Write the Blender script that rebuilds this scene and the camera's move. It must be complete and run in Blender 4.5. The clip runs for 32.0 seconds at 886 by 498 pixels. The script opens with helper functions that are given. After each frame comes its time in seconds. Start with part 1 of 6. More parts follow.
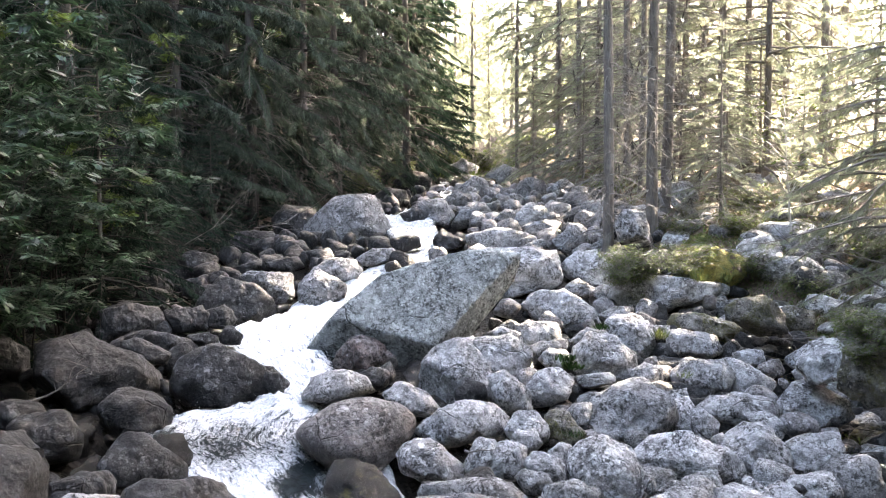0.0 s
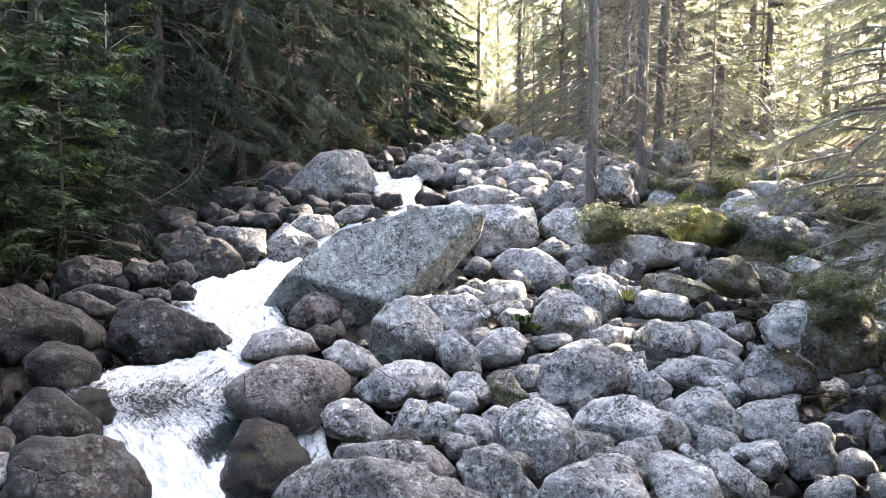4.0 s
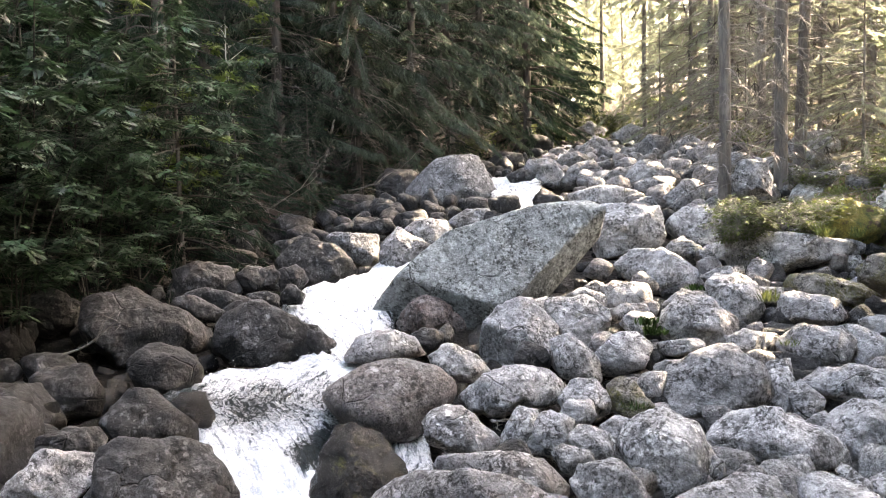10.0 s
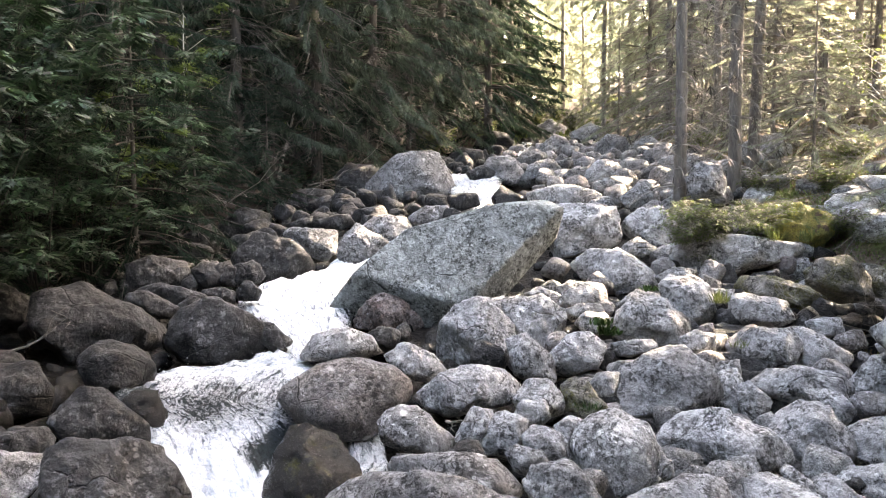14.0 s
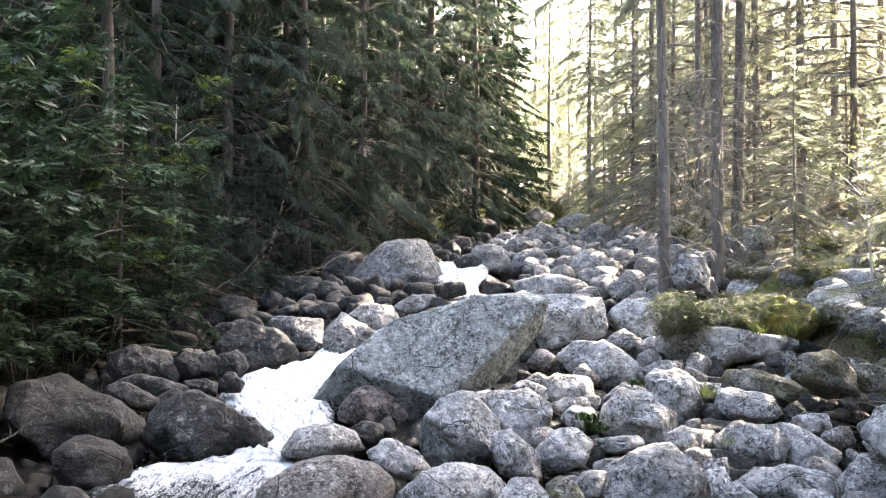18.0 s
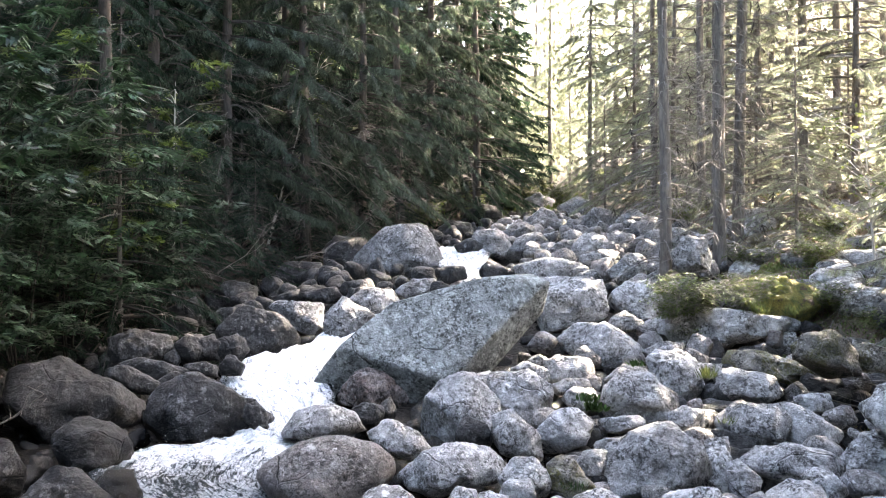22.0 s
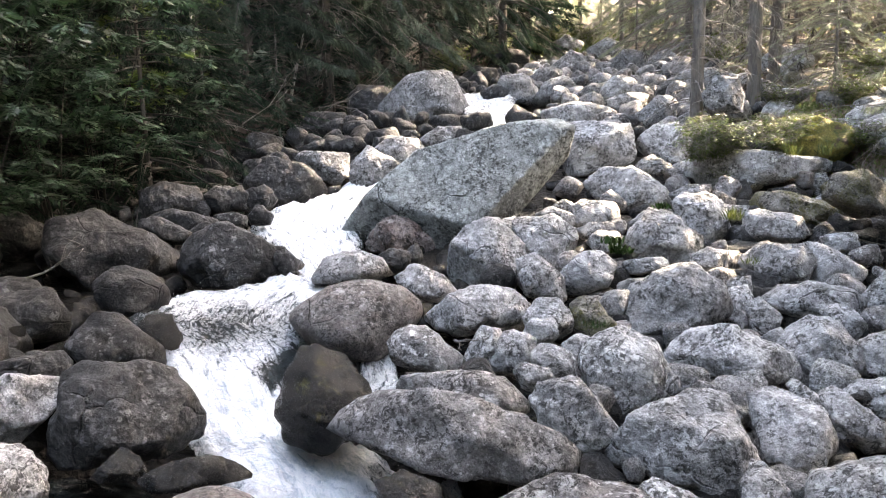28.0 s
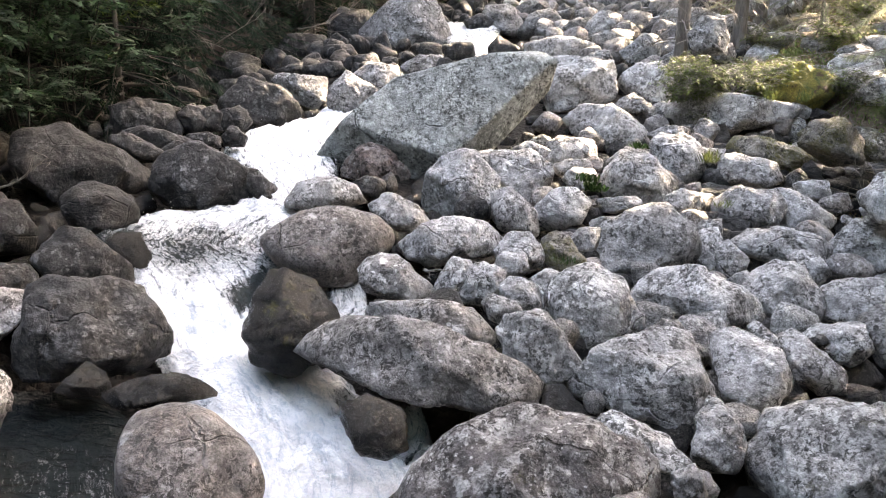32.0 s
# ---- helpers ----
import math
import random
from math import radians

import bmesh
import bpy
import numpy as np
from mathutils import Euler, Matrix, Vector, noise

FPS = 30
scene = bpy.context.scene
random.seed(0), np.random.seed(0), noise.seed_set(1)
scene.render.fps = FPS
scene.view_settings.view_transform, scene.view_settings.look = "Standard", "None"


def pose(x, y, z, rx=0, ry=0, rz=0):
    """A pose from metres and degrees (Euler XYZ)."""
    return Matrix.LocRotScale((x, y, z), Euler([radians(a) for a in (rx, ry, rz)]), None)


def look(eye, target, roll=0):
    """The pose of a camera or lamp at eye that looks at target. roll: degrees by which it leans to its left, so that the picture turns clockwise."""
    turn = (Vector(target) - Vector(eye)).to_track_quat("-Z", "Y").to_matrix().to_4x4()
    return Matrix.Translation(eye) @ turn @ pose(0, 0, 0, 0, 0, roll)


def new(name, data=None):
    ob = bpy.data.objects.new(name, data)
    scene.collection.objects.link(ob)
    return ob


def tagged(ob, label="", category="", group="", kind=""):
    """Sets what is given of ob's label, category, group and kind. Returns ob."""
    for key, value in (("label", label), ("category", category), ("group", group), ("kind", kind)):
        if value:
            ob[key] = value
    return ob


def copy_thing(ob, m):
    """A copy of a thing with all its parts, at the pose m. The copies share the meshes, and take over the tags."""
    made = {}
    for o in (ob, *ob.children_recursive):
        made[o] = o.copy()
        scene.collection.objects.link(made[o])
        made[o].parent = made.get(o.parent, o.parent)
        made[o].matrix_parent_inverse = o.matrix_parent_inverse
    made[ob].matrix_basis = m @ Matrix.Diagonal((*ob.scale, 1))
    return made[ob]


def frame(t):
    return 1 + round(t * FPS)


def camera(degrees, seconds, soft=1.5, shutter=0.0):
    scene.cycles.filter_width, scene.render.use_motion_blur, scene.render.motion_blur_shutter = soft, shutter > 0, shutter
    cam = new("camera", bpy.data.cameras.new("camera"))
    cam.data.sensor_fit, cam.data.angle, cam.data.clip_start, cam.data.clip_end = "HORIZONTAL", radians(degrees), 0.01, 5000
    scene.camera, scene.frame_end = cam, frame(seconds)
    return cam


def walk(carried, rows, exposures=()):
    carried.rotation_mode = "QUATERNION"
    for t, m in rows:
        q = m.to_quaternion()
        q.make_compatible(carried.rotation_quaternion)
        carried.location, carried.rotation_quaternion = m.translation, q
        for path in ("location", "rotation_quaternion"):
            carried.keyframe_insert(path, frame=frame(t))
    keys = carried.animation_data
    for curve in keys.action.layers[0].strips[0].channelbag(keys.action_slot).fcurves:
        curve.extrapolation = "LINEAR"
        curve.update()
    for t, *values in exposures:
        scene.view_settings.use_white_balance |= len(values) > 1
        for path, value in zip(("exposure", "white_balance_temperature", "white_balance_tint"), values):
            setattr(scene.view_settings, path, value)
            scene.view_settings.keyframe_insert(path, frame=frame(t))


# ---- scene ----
cam = camera(57.79, 32.0, 1.0)
PATH = [
    (0, look((0.000, 0.000, 1.600), (0.0000, 1.9951, 1.4605), -0.20)),
    (0.5, look((0.222, 0.033, 1.595), (0.2126, 2.0285, 1.4539), -0.82)),
    (1, look((0.397, 0.080, 1.585), (0.3700, 2.0743, 1.4399), -0.83)),
    (1.5, look((0.427, 0.190, 1.554), (0.3906, 2.1842, 1.4027), -0.20)),
    (2, look((0.509, 0.286, 1.548), (0.4625, 2.2791, 1.3901), 0.15)),
    (2.5, look((0.643, 0.285, 1.544), (0.5943, 2.2778, 1.3756), 0.73)),
    (4.5, look((1.066, 0.558, 1.448), (0.9933, 2.5397, 1.1891), -0.30)),
    (5, look((1.174, 0.642, 1.430), (0.8634, 2.5983, 1.1550), -1.45)),
    (5.5, look((1.269, 0.712, 1.411), (0.7729, 2.6292, 1.1288), -2.06)),
    (6, look((1.270, 0.853, 1.357), (0.7122, 2.7456, 1.0331), -2.14)),
    (6.5, look((1.204, 0.996, 1.330), (0.6377, 2.8819, 0.9783), -2.11)),
    (7, look((1.241, 1.065, 1.309), (0.6693, 2.9452, 0.9387), -2.24)),
    (7.5, look((1.273, 1.110, 1.286), (0.6992, 2.9885, 0.9079), -2.26)),
    (8, look((1.209, 1.156, 1.250), (0.7016, 3.0536, 0.8761), -1.72)),
    (8.5, look((1.169, 1.181, 1.236), (0.7373, 3.1075, 0.9140), -1.36)),
    (9, look((1.163, 1.171, 1.214), (0.7431, 3.1100, 0.9574), -1.82)),
    (9.5, look((1.136, 1.178, 1.199), (0.7473, 3.1298, 0.9975), -1.68)),
    (10, look((1.105, 1.180, 1.178), (0.7365, 3.1357, 0.9827), -1.48)),
    (10.5, look((1.093, 1.176, 1.164), (0.7291, 3.1269, 0.9175), -0.72)),
    (11, look((1.095, 1.188, 1.157), (0.7304, 3.1282, 0.8386), -0.35)),
    (11.5, look((1.080, 1.189, 1.168), (0.7081, 3.1243, 0.8270), 0.15)),
    (12, look((1.102, 1.168, 1.188), (0.7211, 3.1016, 0.8446), 0.32)),
    (12.5, look((1.107, 1.164, 1.205), (0.7291, 3.0985, 0.8681), 0.13)),
    (13, look((1.120, 1.165, 1.218), (0.7448, 3.1059, 0.9153), -0.53)),
    (13.5, look((1.141, 1.175, 1.230), (0.8133, 3.1321, 0.9818), -0.67)),
    (14, look((1.132, 1.171, 1.247), (0.8620, 3.1410, 1.0344), -0.42)),
    (14.5, look((1.135, 1.199, 1.261), (0.8832, 3.1740, 1.0726), -0.40)),
    (16.5, look((1.136, 1.162, 1.323), (0.9163, 3.1475, 1.2282), 0.31)),
    (17, look((1.158, 1.169, 1.337), (0.9263, 3.1539, 1.2652), 0.19)),
    (17.5, look((1.176, 1.170, 1.353), (0.9347, 3.1547, 1.3125), -0.03)),
    (18, look((1.177, 1.156, 1.374), (0.9343, 3.1415, 1.3681), 0.02)),
    (18.5, look((1.190, 1.173, 1.383), (0.9437, 3.1560, 1.4582), 0.03)),
    (19, look((1.190, 1.169, 1.361), (0.9471, 3.1509, 1.4768), 0.17)),
    (19.5, look((1.203, 1.165, 1.348), (0.9579, 3.1464, 1.4725), 0.33)),
    (20, look((1.218, 1.187, 1.336), (0.9717, 3.1679, 1.4550), 0.22)),
    (20.5, look((1.188, 1.178, 1.311), (0.9455, 3.1618, 1.3951), 0.21)),
    (21, look((1.192, 1.195, 1.301), (0.9470, 3.1792, 1.3394), 0.03)),
    (21.5, look((1.189, 1.199, 1.293), (0.9439, 3.1839, 1.2873), -0.07)),
    (22, look((1.193, 1.202, 1.282), (0.9466, 3.1865, 1.2465), -0.29)),
    (22.5, look((1.188, 1.202, 1.286), (0.9420, 3.1860, 1.2197), -0.41)),
    (23, look((1.198, 1.210, 1.285), (0.9517, 3.1926, 1.2032), -0.65)),
    (23.5, look((1.212, 1.207, 1.291), (0.9633, 3.1891, 1.2020), -1.00)),
    (24, look((1.204, 1.218, 1.284), (0.9552, 3.1992, 1.1790), -1.38)),
    (24.5, look((1.216, 1.222, 1.278), (0.9625, 3.2018, 1.1487), -1.81)),
    (25, look((1.217, 1.216, 1.273), (0.9550, 3.1921, 1.1076), -1.91)),
    (25.5, look((1.221, 1.222, 1.264), (0.9503, 3.1931, 1.0574), -2.06)),
    (27.5, look((1.239, 1.214, 1.237), (0.9227, 3.1559, 0.8783), -1.84)),
    (28, look((1.244, 1.221, 1.228), (0.9279, 3.1540, 0.8248), -1.60)),
    (28.5, look((1.257, 1.226, 1.222), (0.9418, 3.1518, 0.7861), -1.63)),
    (29, look((1.256, 1.213, 1.221), (0.9438, 3.1351, 0.7640), -1.55)),
    (29.5, look((1.255, 1.208, 1.224), (0.9418, 3.1265, 0.7526), -1.37)),
    (30, look((1.254, 1.238, 1.206), (0.9458, 3.1531, 0.7209), -1.01)),
    (30.5, look((1.259, 1.227, 1.209), (0.9619, 3.1391, 0.7014), -0.44)),
    (31, look((1.266, 1.237, 1.200), (0.9794, 3.1439, 0.6675), 0.30)),
    (31.5, look((1.268, 1.244, 1.202), (0.9991, 3.1456, 0.6453), 0.99)),
    (32, look((1.276, 1.241, 1.198), (1.0234, 3.1429, 0.6317), 1.27)),
]
walk(cam, PATH, [(0, 4.68, 8183, 14), (5, 4.68, 8183, 14), (8, 4.86, 8904, 14), (9, 4.78, 9540, 15), (14, 4.68, 9328, 15), (17, 4.72, 8336, 14), (19, 4.68, 8336, 14), (21, 4.68, 8080, 13), (25, 4.68, 8080, 13), (28, 4.70, 9116, 14), (32, 4.78, 9752, 15)])

# ---- light ----
SUN_FROM = Vector((0.66, 0.60, 0.74)).normalized()
world = bpy.data.worlds.new("sky")
scene.world = world
world.use_nodes = True
wt = world.node_tree
sky = wt.nodes.new("ShaderNodeTexSky")
sky.sky_type = "NISHITA"
sky.sun_disc = False
sky.sun_elevation = math.asin(SUN_FROM.z)
sky.sun_rotation = math.atan2(SUN_FROM.x, SUN_FROM.y)
sky.dust_density = 3.0
wt.links.new(sky.outputs[0], wt.nodes["Background"].inputs[0])
wt.nodes["Background"].inputs[1].default_value = 0.15
sun = new("sun", bpy.data.lights.new("sun", "SUN"))
sun.data.energy = 5.0
sun.data.angle = radians(0.6)
sun.data.color = (1.0, 0.97, 0.93)
sun.rotation_euler = (-SUN_FROM).to_track_quat("-Z", "Y").to_euler()


# ---- materials ----
class Nodes:
    """Short hand for building one node material."""

    def __init__(self, name):
        self.mat = bpy.data.materials.new(name)
        self.mat.use_nodes = True
        self.tree = self.mat.node_tree
        self.bsdf = self.tree.nodes["Principled BSDF"]
        self.out = self.tree.nodes["Material Output"]

    def add(self, kind, **values):
        node = self.tree.nodes.new(kind)
        for key, value in values.items():
            if key in node.inputs:
                self.put(node.inputs[key], value)
        return node

    def put(self, socket, value):
        if isinstance(value, bpy.types.NodeSocket):
            self.tree.links.new(value, socket)
        else:
            socket.default_value = value

    def coords(self, scale=1.0):
        c = self.tree.nodes.new("ShaderNodeTexCoord").outputs["Object"]
        info = self.tree.nodes.new("ShaderNodeObjectInfo").outputs["Random"]
        shift = self.add("ShaderNodeVectorMath", **{})
        shift.operation = "MULTIPLY_ADD"
        comb = self.add("ShaderNodeCombineXYZ", X=info, Y=info, Z=info)
        self.put(shift.inputs[0], comb.outputs[0])
        shift.inputs[1].default_value = (37.0, 91.0, 53.0)
        self.put(shift.inputs[2], c)
        return shift.outputs[0], info

    def noise(self, vec, scale, detail=4.0, rough=0.6, distort=0.0):
        n = self.add("ShaderNodeTexNoise", Vector=vec, Scale=scale, Detail=detail, Roughness=rough, Distortion=distort)
        return n.outputs["Fac"]

    def ramp(self, fac, stops):
        r = self.tree.nodes.new("ShaderNodeValToRGB")
        self.put(r.inputs[0], fac)
        el = r.color_ramp.elements
        while len(el) < len(stops):
            el.new(0.5)
        for e, (pos, col) in zip(el, stops):
            e.position = pos
            e.color = (*col, 1.0) if len(col) == 3 else col
        return r.outputs[0]

    def step(self, fac, a, b):
        r = self.add("ShaderNodeMapRange", **{"Value": fac, "From Min": a, "From Max": b})
        return r.outputs[0]

    def mix(self, fac, a, b, blend="MIX"):
        m = self.tree.nodes.new("ShaderNodeMix")
        m.data_type, m.blend_type = "RGBA", blend
        self.put(m.inputs[0], fac)
        self.put(m.inputs[6], a if isinstance(a, bpy.types.NodeSocket) else (*a, 1.0))
        self.put(m.inputs[7], b if isinstance(b, bpy.types.NodeSocket) else (*b, 1.0))
        return m.outputs[2]

    def math(self, op, a, b=0.0):
        m = self.tree.nodes.new("ShaderNodeMath")
        m.operation = op
        self.put(m.inputs[0], a)
        self.put(m.inputs[1], b)
        return m.outputs[0]

    def bump(self, height, strength, distance):
        b = self.add("ShaderNodeBump", Height=height, Strength=strength, Distance=distance)
        self.put(self.bsdf.inputs["Normal"], b.outputs[0])


def granite(name, light, dark, lichen, lichen_at, moss_at, rough=0.85, tint=(0.20, 0.17, 0.15), tint_at=0.6, crack=0.0, spots=0.50, grit=0.38, shine=0.25):
    """Weathered granite: soft mottling, fine grain, blots of pale lichen, black crusts, moss and cracks."""
    n = Nodes(name)
    v, rnd = n.coords()
    wob = n.add("ShaderNodeTexNoise", Vector=v, Scale=14.0, Detail=5.0)

    def warped(amount):
        w = n.add("ShaderNodeVectorMath", **{})
        w.operation = "MULTIPLY_ADD"
        n.put(w.inputs[0], wob.outputs["Color"])
        w.inputs[1].default_value = (amount, amount, amount)
        n.put(w.inputs[2], v)
        return w.outputs[0]

    def blots(scale, low, high, share):
        """Round ragged blots, one in each cell that the share picks."""
        cell = n.add("ShaderNodeTexVoronoi", Vector=warped(0.9 / scale), Scale=scale)
        pick = n.add("ShaderNodeSeparateColor", Color=cell.outputs["Color"])
        size = n.add("ShaderNodeMapRange", **{"Value": pick.outputs[0], "From Min": 1.0 - share, "From Max": 1.0, "To Min": 0.0, "To Max": high})
        return n.step(n.math("SUBTRACT", size.outputs[0], cell.outputs["Distance"]), 0.0, low)

    big = n.noise(v, 1.5, 6, 0.62, 0.6)
    mid = n.noise(v, 8.0, 9, 0.72, 0.4)
    grain = n.noise(v, 85.0, 4, 0.8)
    base = n.mix(n.step(big, 0.36, 0.64), dark, light)
    base = n.mix(n.math("MULTIPLY", n.step(n.noise(v, 2.4, 6, 0.65, 0.9), tint_at, tint_at + 0.14), 0.8), base, tint)
    base = n.mix(1.0, base, n.ramp(mid, [(0.32, (0.40, 0.40, 0.40)), (0.45, (0.80, 0.80, 0.80)), (0.62, (1.22, 1.22, 1.22))]), "MULTIPLY")
    base = n.mix(1.0, base, n.ramp(grain, [(0.34, (grit + 0.28, grit + 0.28, grit + 0.28)), (0.50, (1.0, 1.0, 1.0)), (0.66, (1.2, 1.2, 1.2))]), "MULTIPLY")
    crystal = n.add("ShaderNodeTexVoronoi", Vector=v, Scale=120.0)
    base = n.mix(1.0, base, n.ramp(n.math("MULTIPLY", crystal.outputs["Color"], 1.0), [(0.1, (0.72, 0.72, 0.72)), (0.5, (1.0, 1.0, 1.0)), (0.95, (1.14, 1.14, 1.14))]), "MULTIPLY")
    # weather stains: broad dark runs with ragged edges
    stain = n.step(n.noise(v, 2.1, 11, 0.7, 1.2), 0.53, 0.63)
    base = n.mix(n.math("MULTIPLY", stain, 0.55), base, n.mix(1.0, base, (0.42, 0.41, 0.40), "MULTIPLY"))
    # lichen: large thin crusts, then blots in two sizes, all in fields
    field = n.step(n.noise(v, 1.7, 5, 0.7, 0.5), spots - 0.10, spots + 0.06)
    crust = n.math("MULTIPLY", n.step(n.noise(v, 5.0, 12, 0.78, 0.4), lichen_at, lichen_at + 0.07), field)
    base = n.mix(n.math("MULTIPLY", crust, 0.55), base, lichen)
    for scale, share, force in ((8.0, 0.42, 0.70), (19.0, 0.42, 0.68), (46.0, 0.30, 0.50)):
        base = n.mix(n.math("MULTIPLY", n.math("MULTIPLY", blots(scale, 0.10, 0.52, share), field), force), base, lichen)
    soot = n.step(n.noise(v, 2.9, 5, 0.7, 0.4), 0.42, 0.54)
    black = n.math("MULTIPLY", n.math("MULTIPLY", n.step(n.noise(v, 19.0, 9, 0.80, 0.6), 0.495, 0.535), soot), 0.93)
    base = n.mix(black, base, n.mix(1.0, dark, (0.16, 0.16, 0.155), "MULTIPLY"))
    pits = n.math("MULTIPLY", n.step(n.noise(v, 42.0, 6, 0.75), 0.57, 0.64), 0.75)
    base = n.mix(pits, base, n.mix(1.0, dark, (0.2, 0.2, 0.2), "MULTIPLY"))
    green = n.math("MULTIPLY", n.step(n.noise(v, 2.2, 7, 0.7, 0.6), moss_at - 0.02, moss_at + 0.08), n.step(n.noise(v, 30.0, 3), 0.3, 0.6))
    base = n.mix(n.math("MULTIPLY", green, 0.75), base, (0.085, 0.08, 0.026))
    chip = n.add("ShaderNodeTexVoronoi", Vector=warped(0.10), Scale=5.5)
    relief = n.math("ADD", n.noise(v, 3.2, 12, 0.66, 0.2), n.math("MULTIPLY", n.noise(v, 24.0, 6, 0.7), 0.16))
    relief = n.math("ADD", relief, n.math("MULTIPLY", chip.outputs["Distance"], 0.10))
    relief = n.math("SUBTRACT", relief, n.math("MULTIPLY", pits, 0.07))
    if crack:
        warp = n.add("ShaderNodeVectorMath", **{})
        warp.operation = "MULTIPLY_ADD"
        bend = n.add("ShaderNodeTexNoise", Vector=v, Scale=2.5, Detail=5.0)
        n.put(warp.inputs[0], bend.outputs["Color"])
        warp.inputs[1].default_value = (0.3, 0.3, 0.3)
        n.put(warp.inputs[2], v)
        lines = n.add("ShaderNodeTexVoronoi", Vector=warp.outputs[0], Scale=1.1 if crack < 0.9 else 0.75)
        lines.feature = "DISTANCE_TO_EDGE"
        line = n.math("MULTIPLY", n.step(lines.outputs["Distance"], 0.012, 0.003), n.step(n.noise(v, 1.4, 4), 0.52, 0.60))
        base = n.mix(n.math("MULTIPLY", line, crack), base, n.mix(1.0, dark, (0.15, 0.15, 0.15), "MULTIPLY"))
        relief = n.math("SUBTRACT", relief, n.math("MULTIPLY", line, 0.25))
    tone = n.add("ShaderNodeHueSaturation", Color=base)
    vary = n.tree.nodes.new("ShaderNodeMapRange")
    n.put(vary.inputs[0], rnd)
    vary.inputs[3].default_value, vary.inputs[4].default_value = 0.8, 1.35
    n.put(tone.inputs["Value"], vary.outputs[0])
    n.put(n.bsdf.inputs["Base Color"], tone.outputs[0])
    n.put(n.bsdf.inputs["Roughness"], n.math("ADD", n.math("MULTIPLY", grain, 0.25), rough - 0.12))
    n.bsdf.inputs["Specular IOR Level"].default_value = shine
    n.bump(relief, 1.0, 0.13)
    return n.mat


GREY = granite("granite_grey", (0.403, 0.396, 0.391), (0.259, 0.254, 0.251), (0.576, 0.576, 0.565), 0.53, 0.68, tint=(0.216, 0.191, 0.18), crack=0.3, spots=0.48)
LICHEN = granite("granite_lichen", (0.374, 0.369, 0.364), (0.202, 0.199, 0.196), (0.605, 0.605, 0.587), 0.49, 0.62, tint=(0.187, 0.166, 0.155), crack=0.3, spots=0.40)
SLAB = granite("granite_slab", (0.35, 0.373, 0.362), (0.226, 0.241, 0.233), (0.544, 0.583, 0.56), 0.50, 0.76, tint=(0.187, 0.167, 0.16), tint_at=0.60, crack=0.9, spots=0.44, grit=0.45)
MID = granite("granite_brown", (0.317, 0.307, 0.301), (0.15, 0.145, 0.142), (0.581, 0.575, 0.569), 0.53, 0.70, rough=0.7, tint=(0.164, 0.143, 0.135), crack=0.3, spots=0.50, grit=0.4)
# left side boulders: damp stone with the trees' shade put into its colour
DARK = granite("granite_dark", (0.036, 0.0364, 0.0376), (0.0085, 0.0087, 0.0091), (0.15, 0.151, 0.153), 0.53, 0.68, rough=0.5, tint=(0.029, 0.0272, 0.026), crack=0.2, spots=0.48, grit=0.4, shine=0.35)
RED = granite("granite_red", (0.238, 0.198, 0.184), (0.115, 0.0936, 0.0864), (0.418, 0.396, 0.374), 0.54, 0.75, tint=(0.173, 0.119, 0.101), tint_at=0.5, crack=0.5, spots=0.55, grit=0.4)
UMBER = granite("granite_umber", (0.308, 0.292, 0.286), (0.156, 0.144, 0.139), (0.5, 0.495, 0.49), 0.58, 0.74, rough=0.55, tint=(0.178, 0.146, 0.132), tint_at=0.50, crack=0.2, spots=0.54, grit=0.32, shine=0.35)
PATCH = granite("granite_patched", (0.222, 0.209, 0.207), (0.109, 0.101, 0.1), (0.576, 0.576, 0.563), 0.50, 0.60, tint=(0.138, 0.119, 0.115), tint_at=0.5, crack=0.3, spots=0.40, grit=0.35)
# wet stone, which also paints the black shade of the gap stones
WET_GAP = granite("granite_wet_gap", (0.0263, 0.0252, 0.0235), (0.00563, 0.00545, 0.00524), (0.0532, 0.052, 0.0489), 0.60, 0.60, rough=0.24, tint=(0.0116, 0.0101, 0.00794), spots=0.62, grit=0.3, shine=0.35)
MOSSY = granite("granite_mossy", (0.216, 0.198, 0.176), (0.0936, 0.0864, 0.0756), (0.403, 0.389, 0.36), 0.55, 0.48, tint=(0.18, 0.122, 0.072), crack=0.4, spots=0.52, grit=0.4)


def moss_material():
    n = Nodes("moss")
    v, rnd = n.coords()
    fine = n.noise(v, 38.0, 6, 0.8)
    patch = n.noise(v, 3.0, 5, 0.7, 0.6)
    c = n.mix(n.step(patch, 0.4, 0.62), (0.10, 0.13, 0.03), (0.36, 0.30, 0.07))
    c = n.mix(n.step(n.noise(v, 5.0, 4), 0.58, 0.66), c, (0.10, 0.06, 0.035))
    n.put(n.bsdf.inputs["Base Color"], n.mix(1.0, c, n.ramp(fine, [(0.35, (0.35, 0.35, 0.35)), (0.62, (1.0, 1.0, 1.0))]), "MULTIPLY"))
    n.bsdf.inputs["Roughness"].default_value = 0.95
    n.bump(fine, 1.0, 0.09)
    return n.mat


FLOOR_MOSS = moss_material()
STONE = {"grey": GREY, "lich": LICHEN, "slab": SLAB, "mid": MID, "patch": PATCH, "umber": UMBER, "dark": DARK, "red": RED, "wet": WET_GAP, "moss": MOSSY, "mound": FLOOR_MOSS}


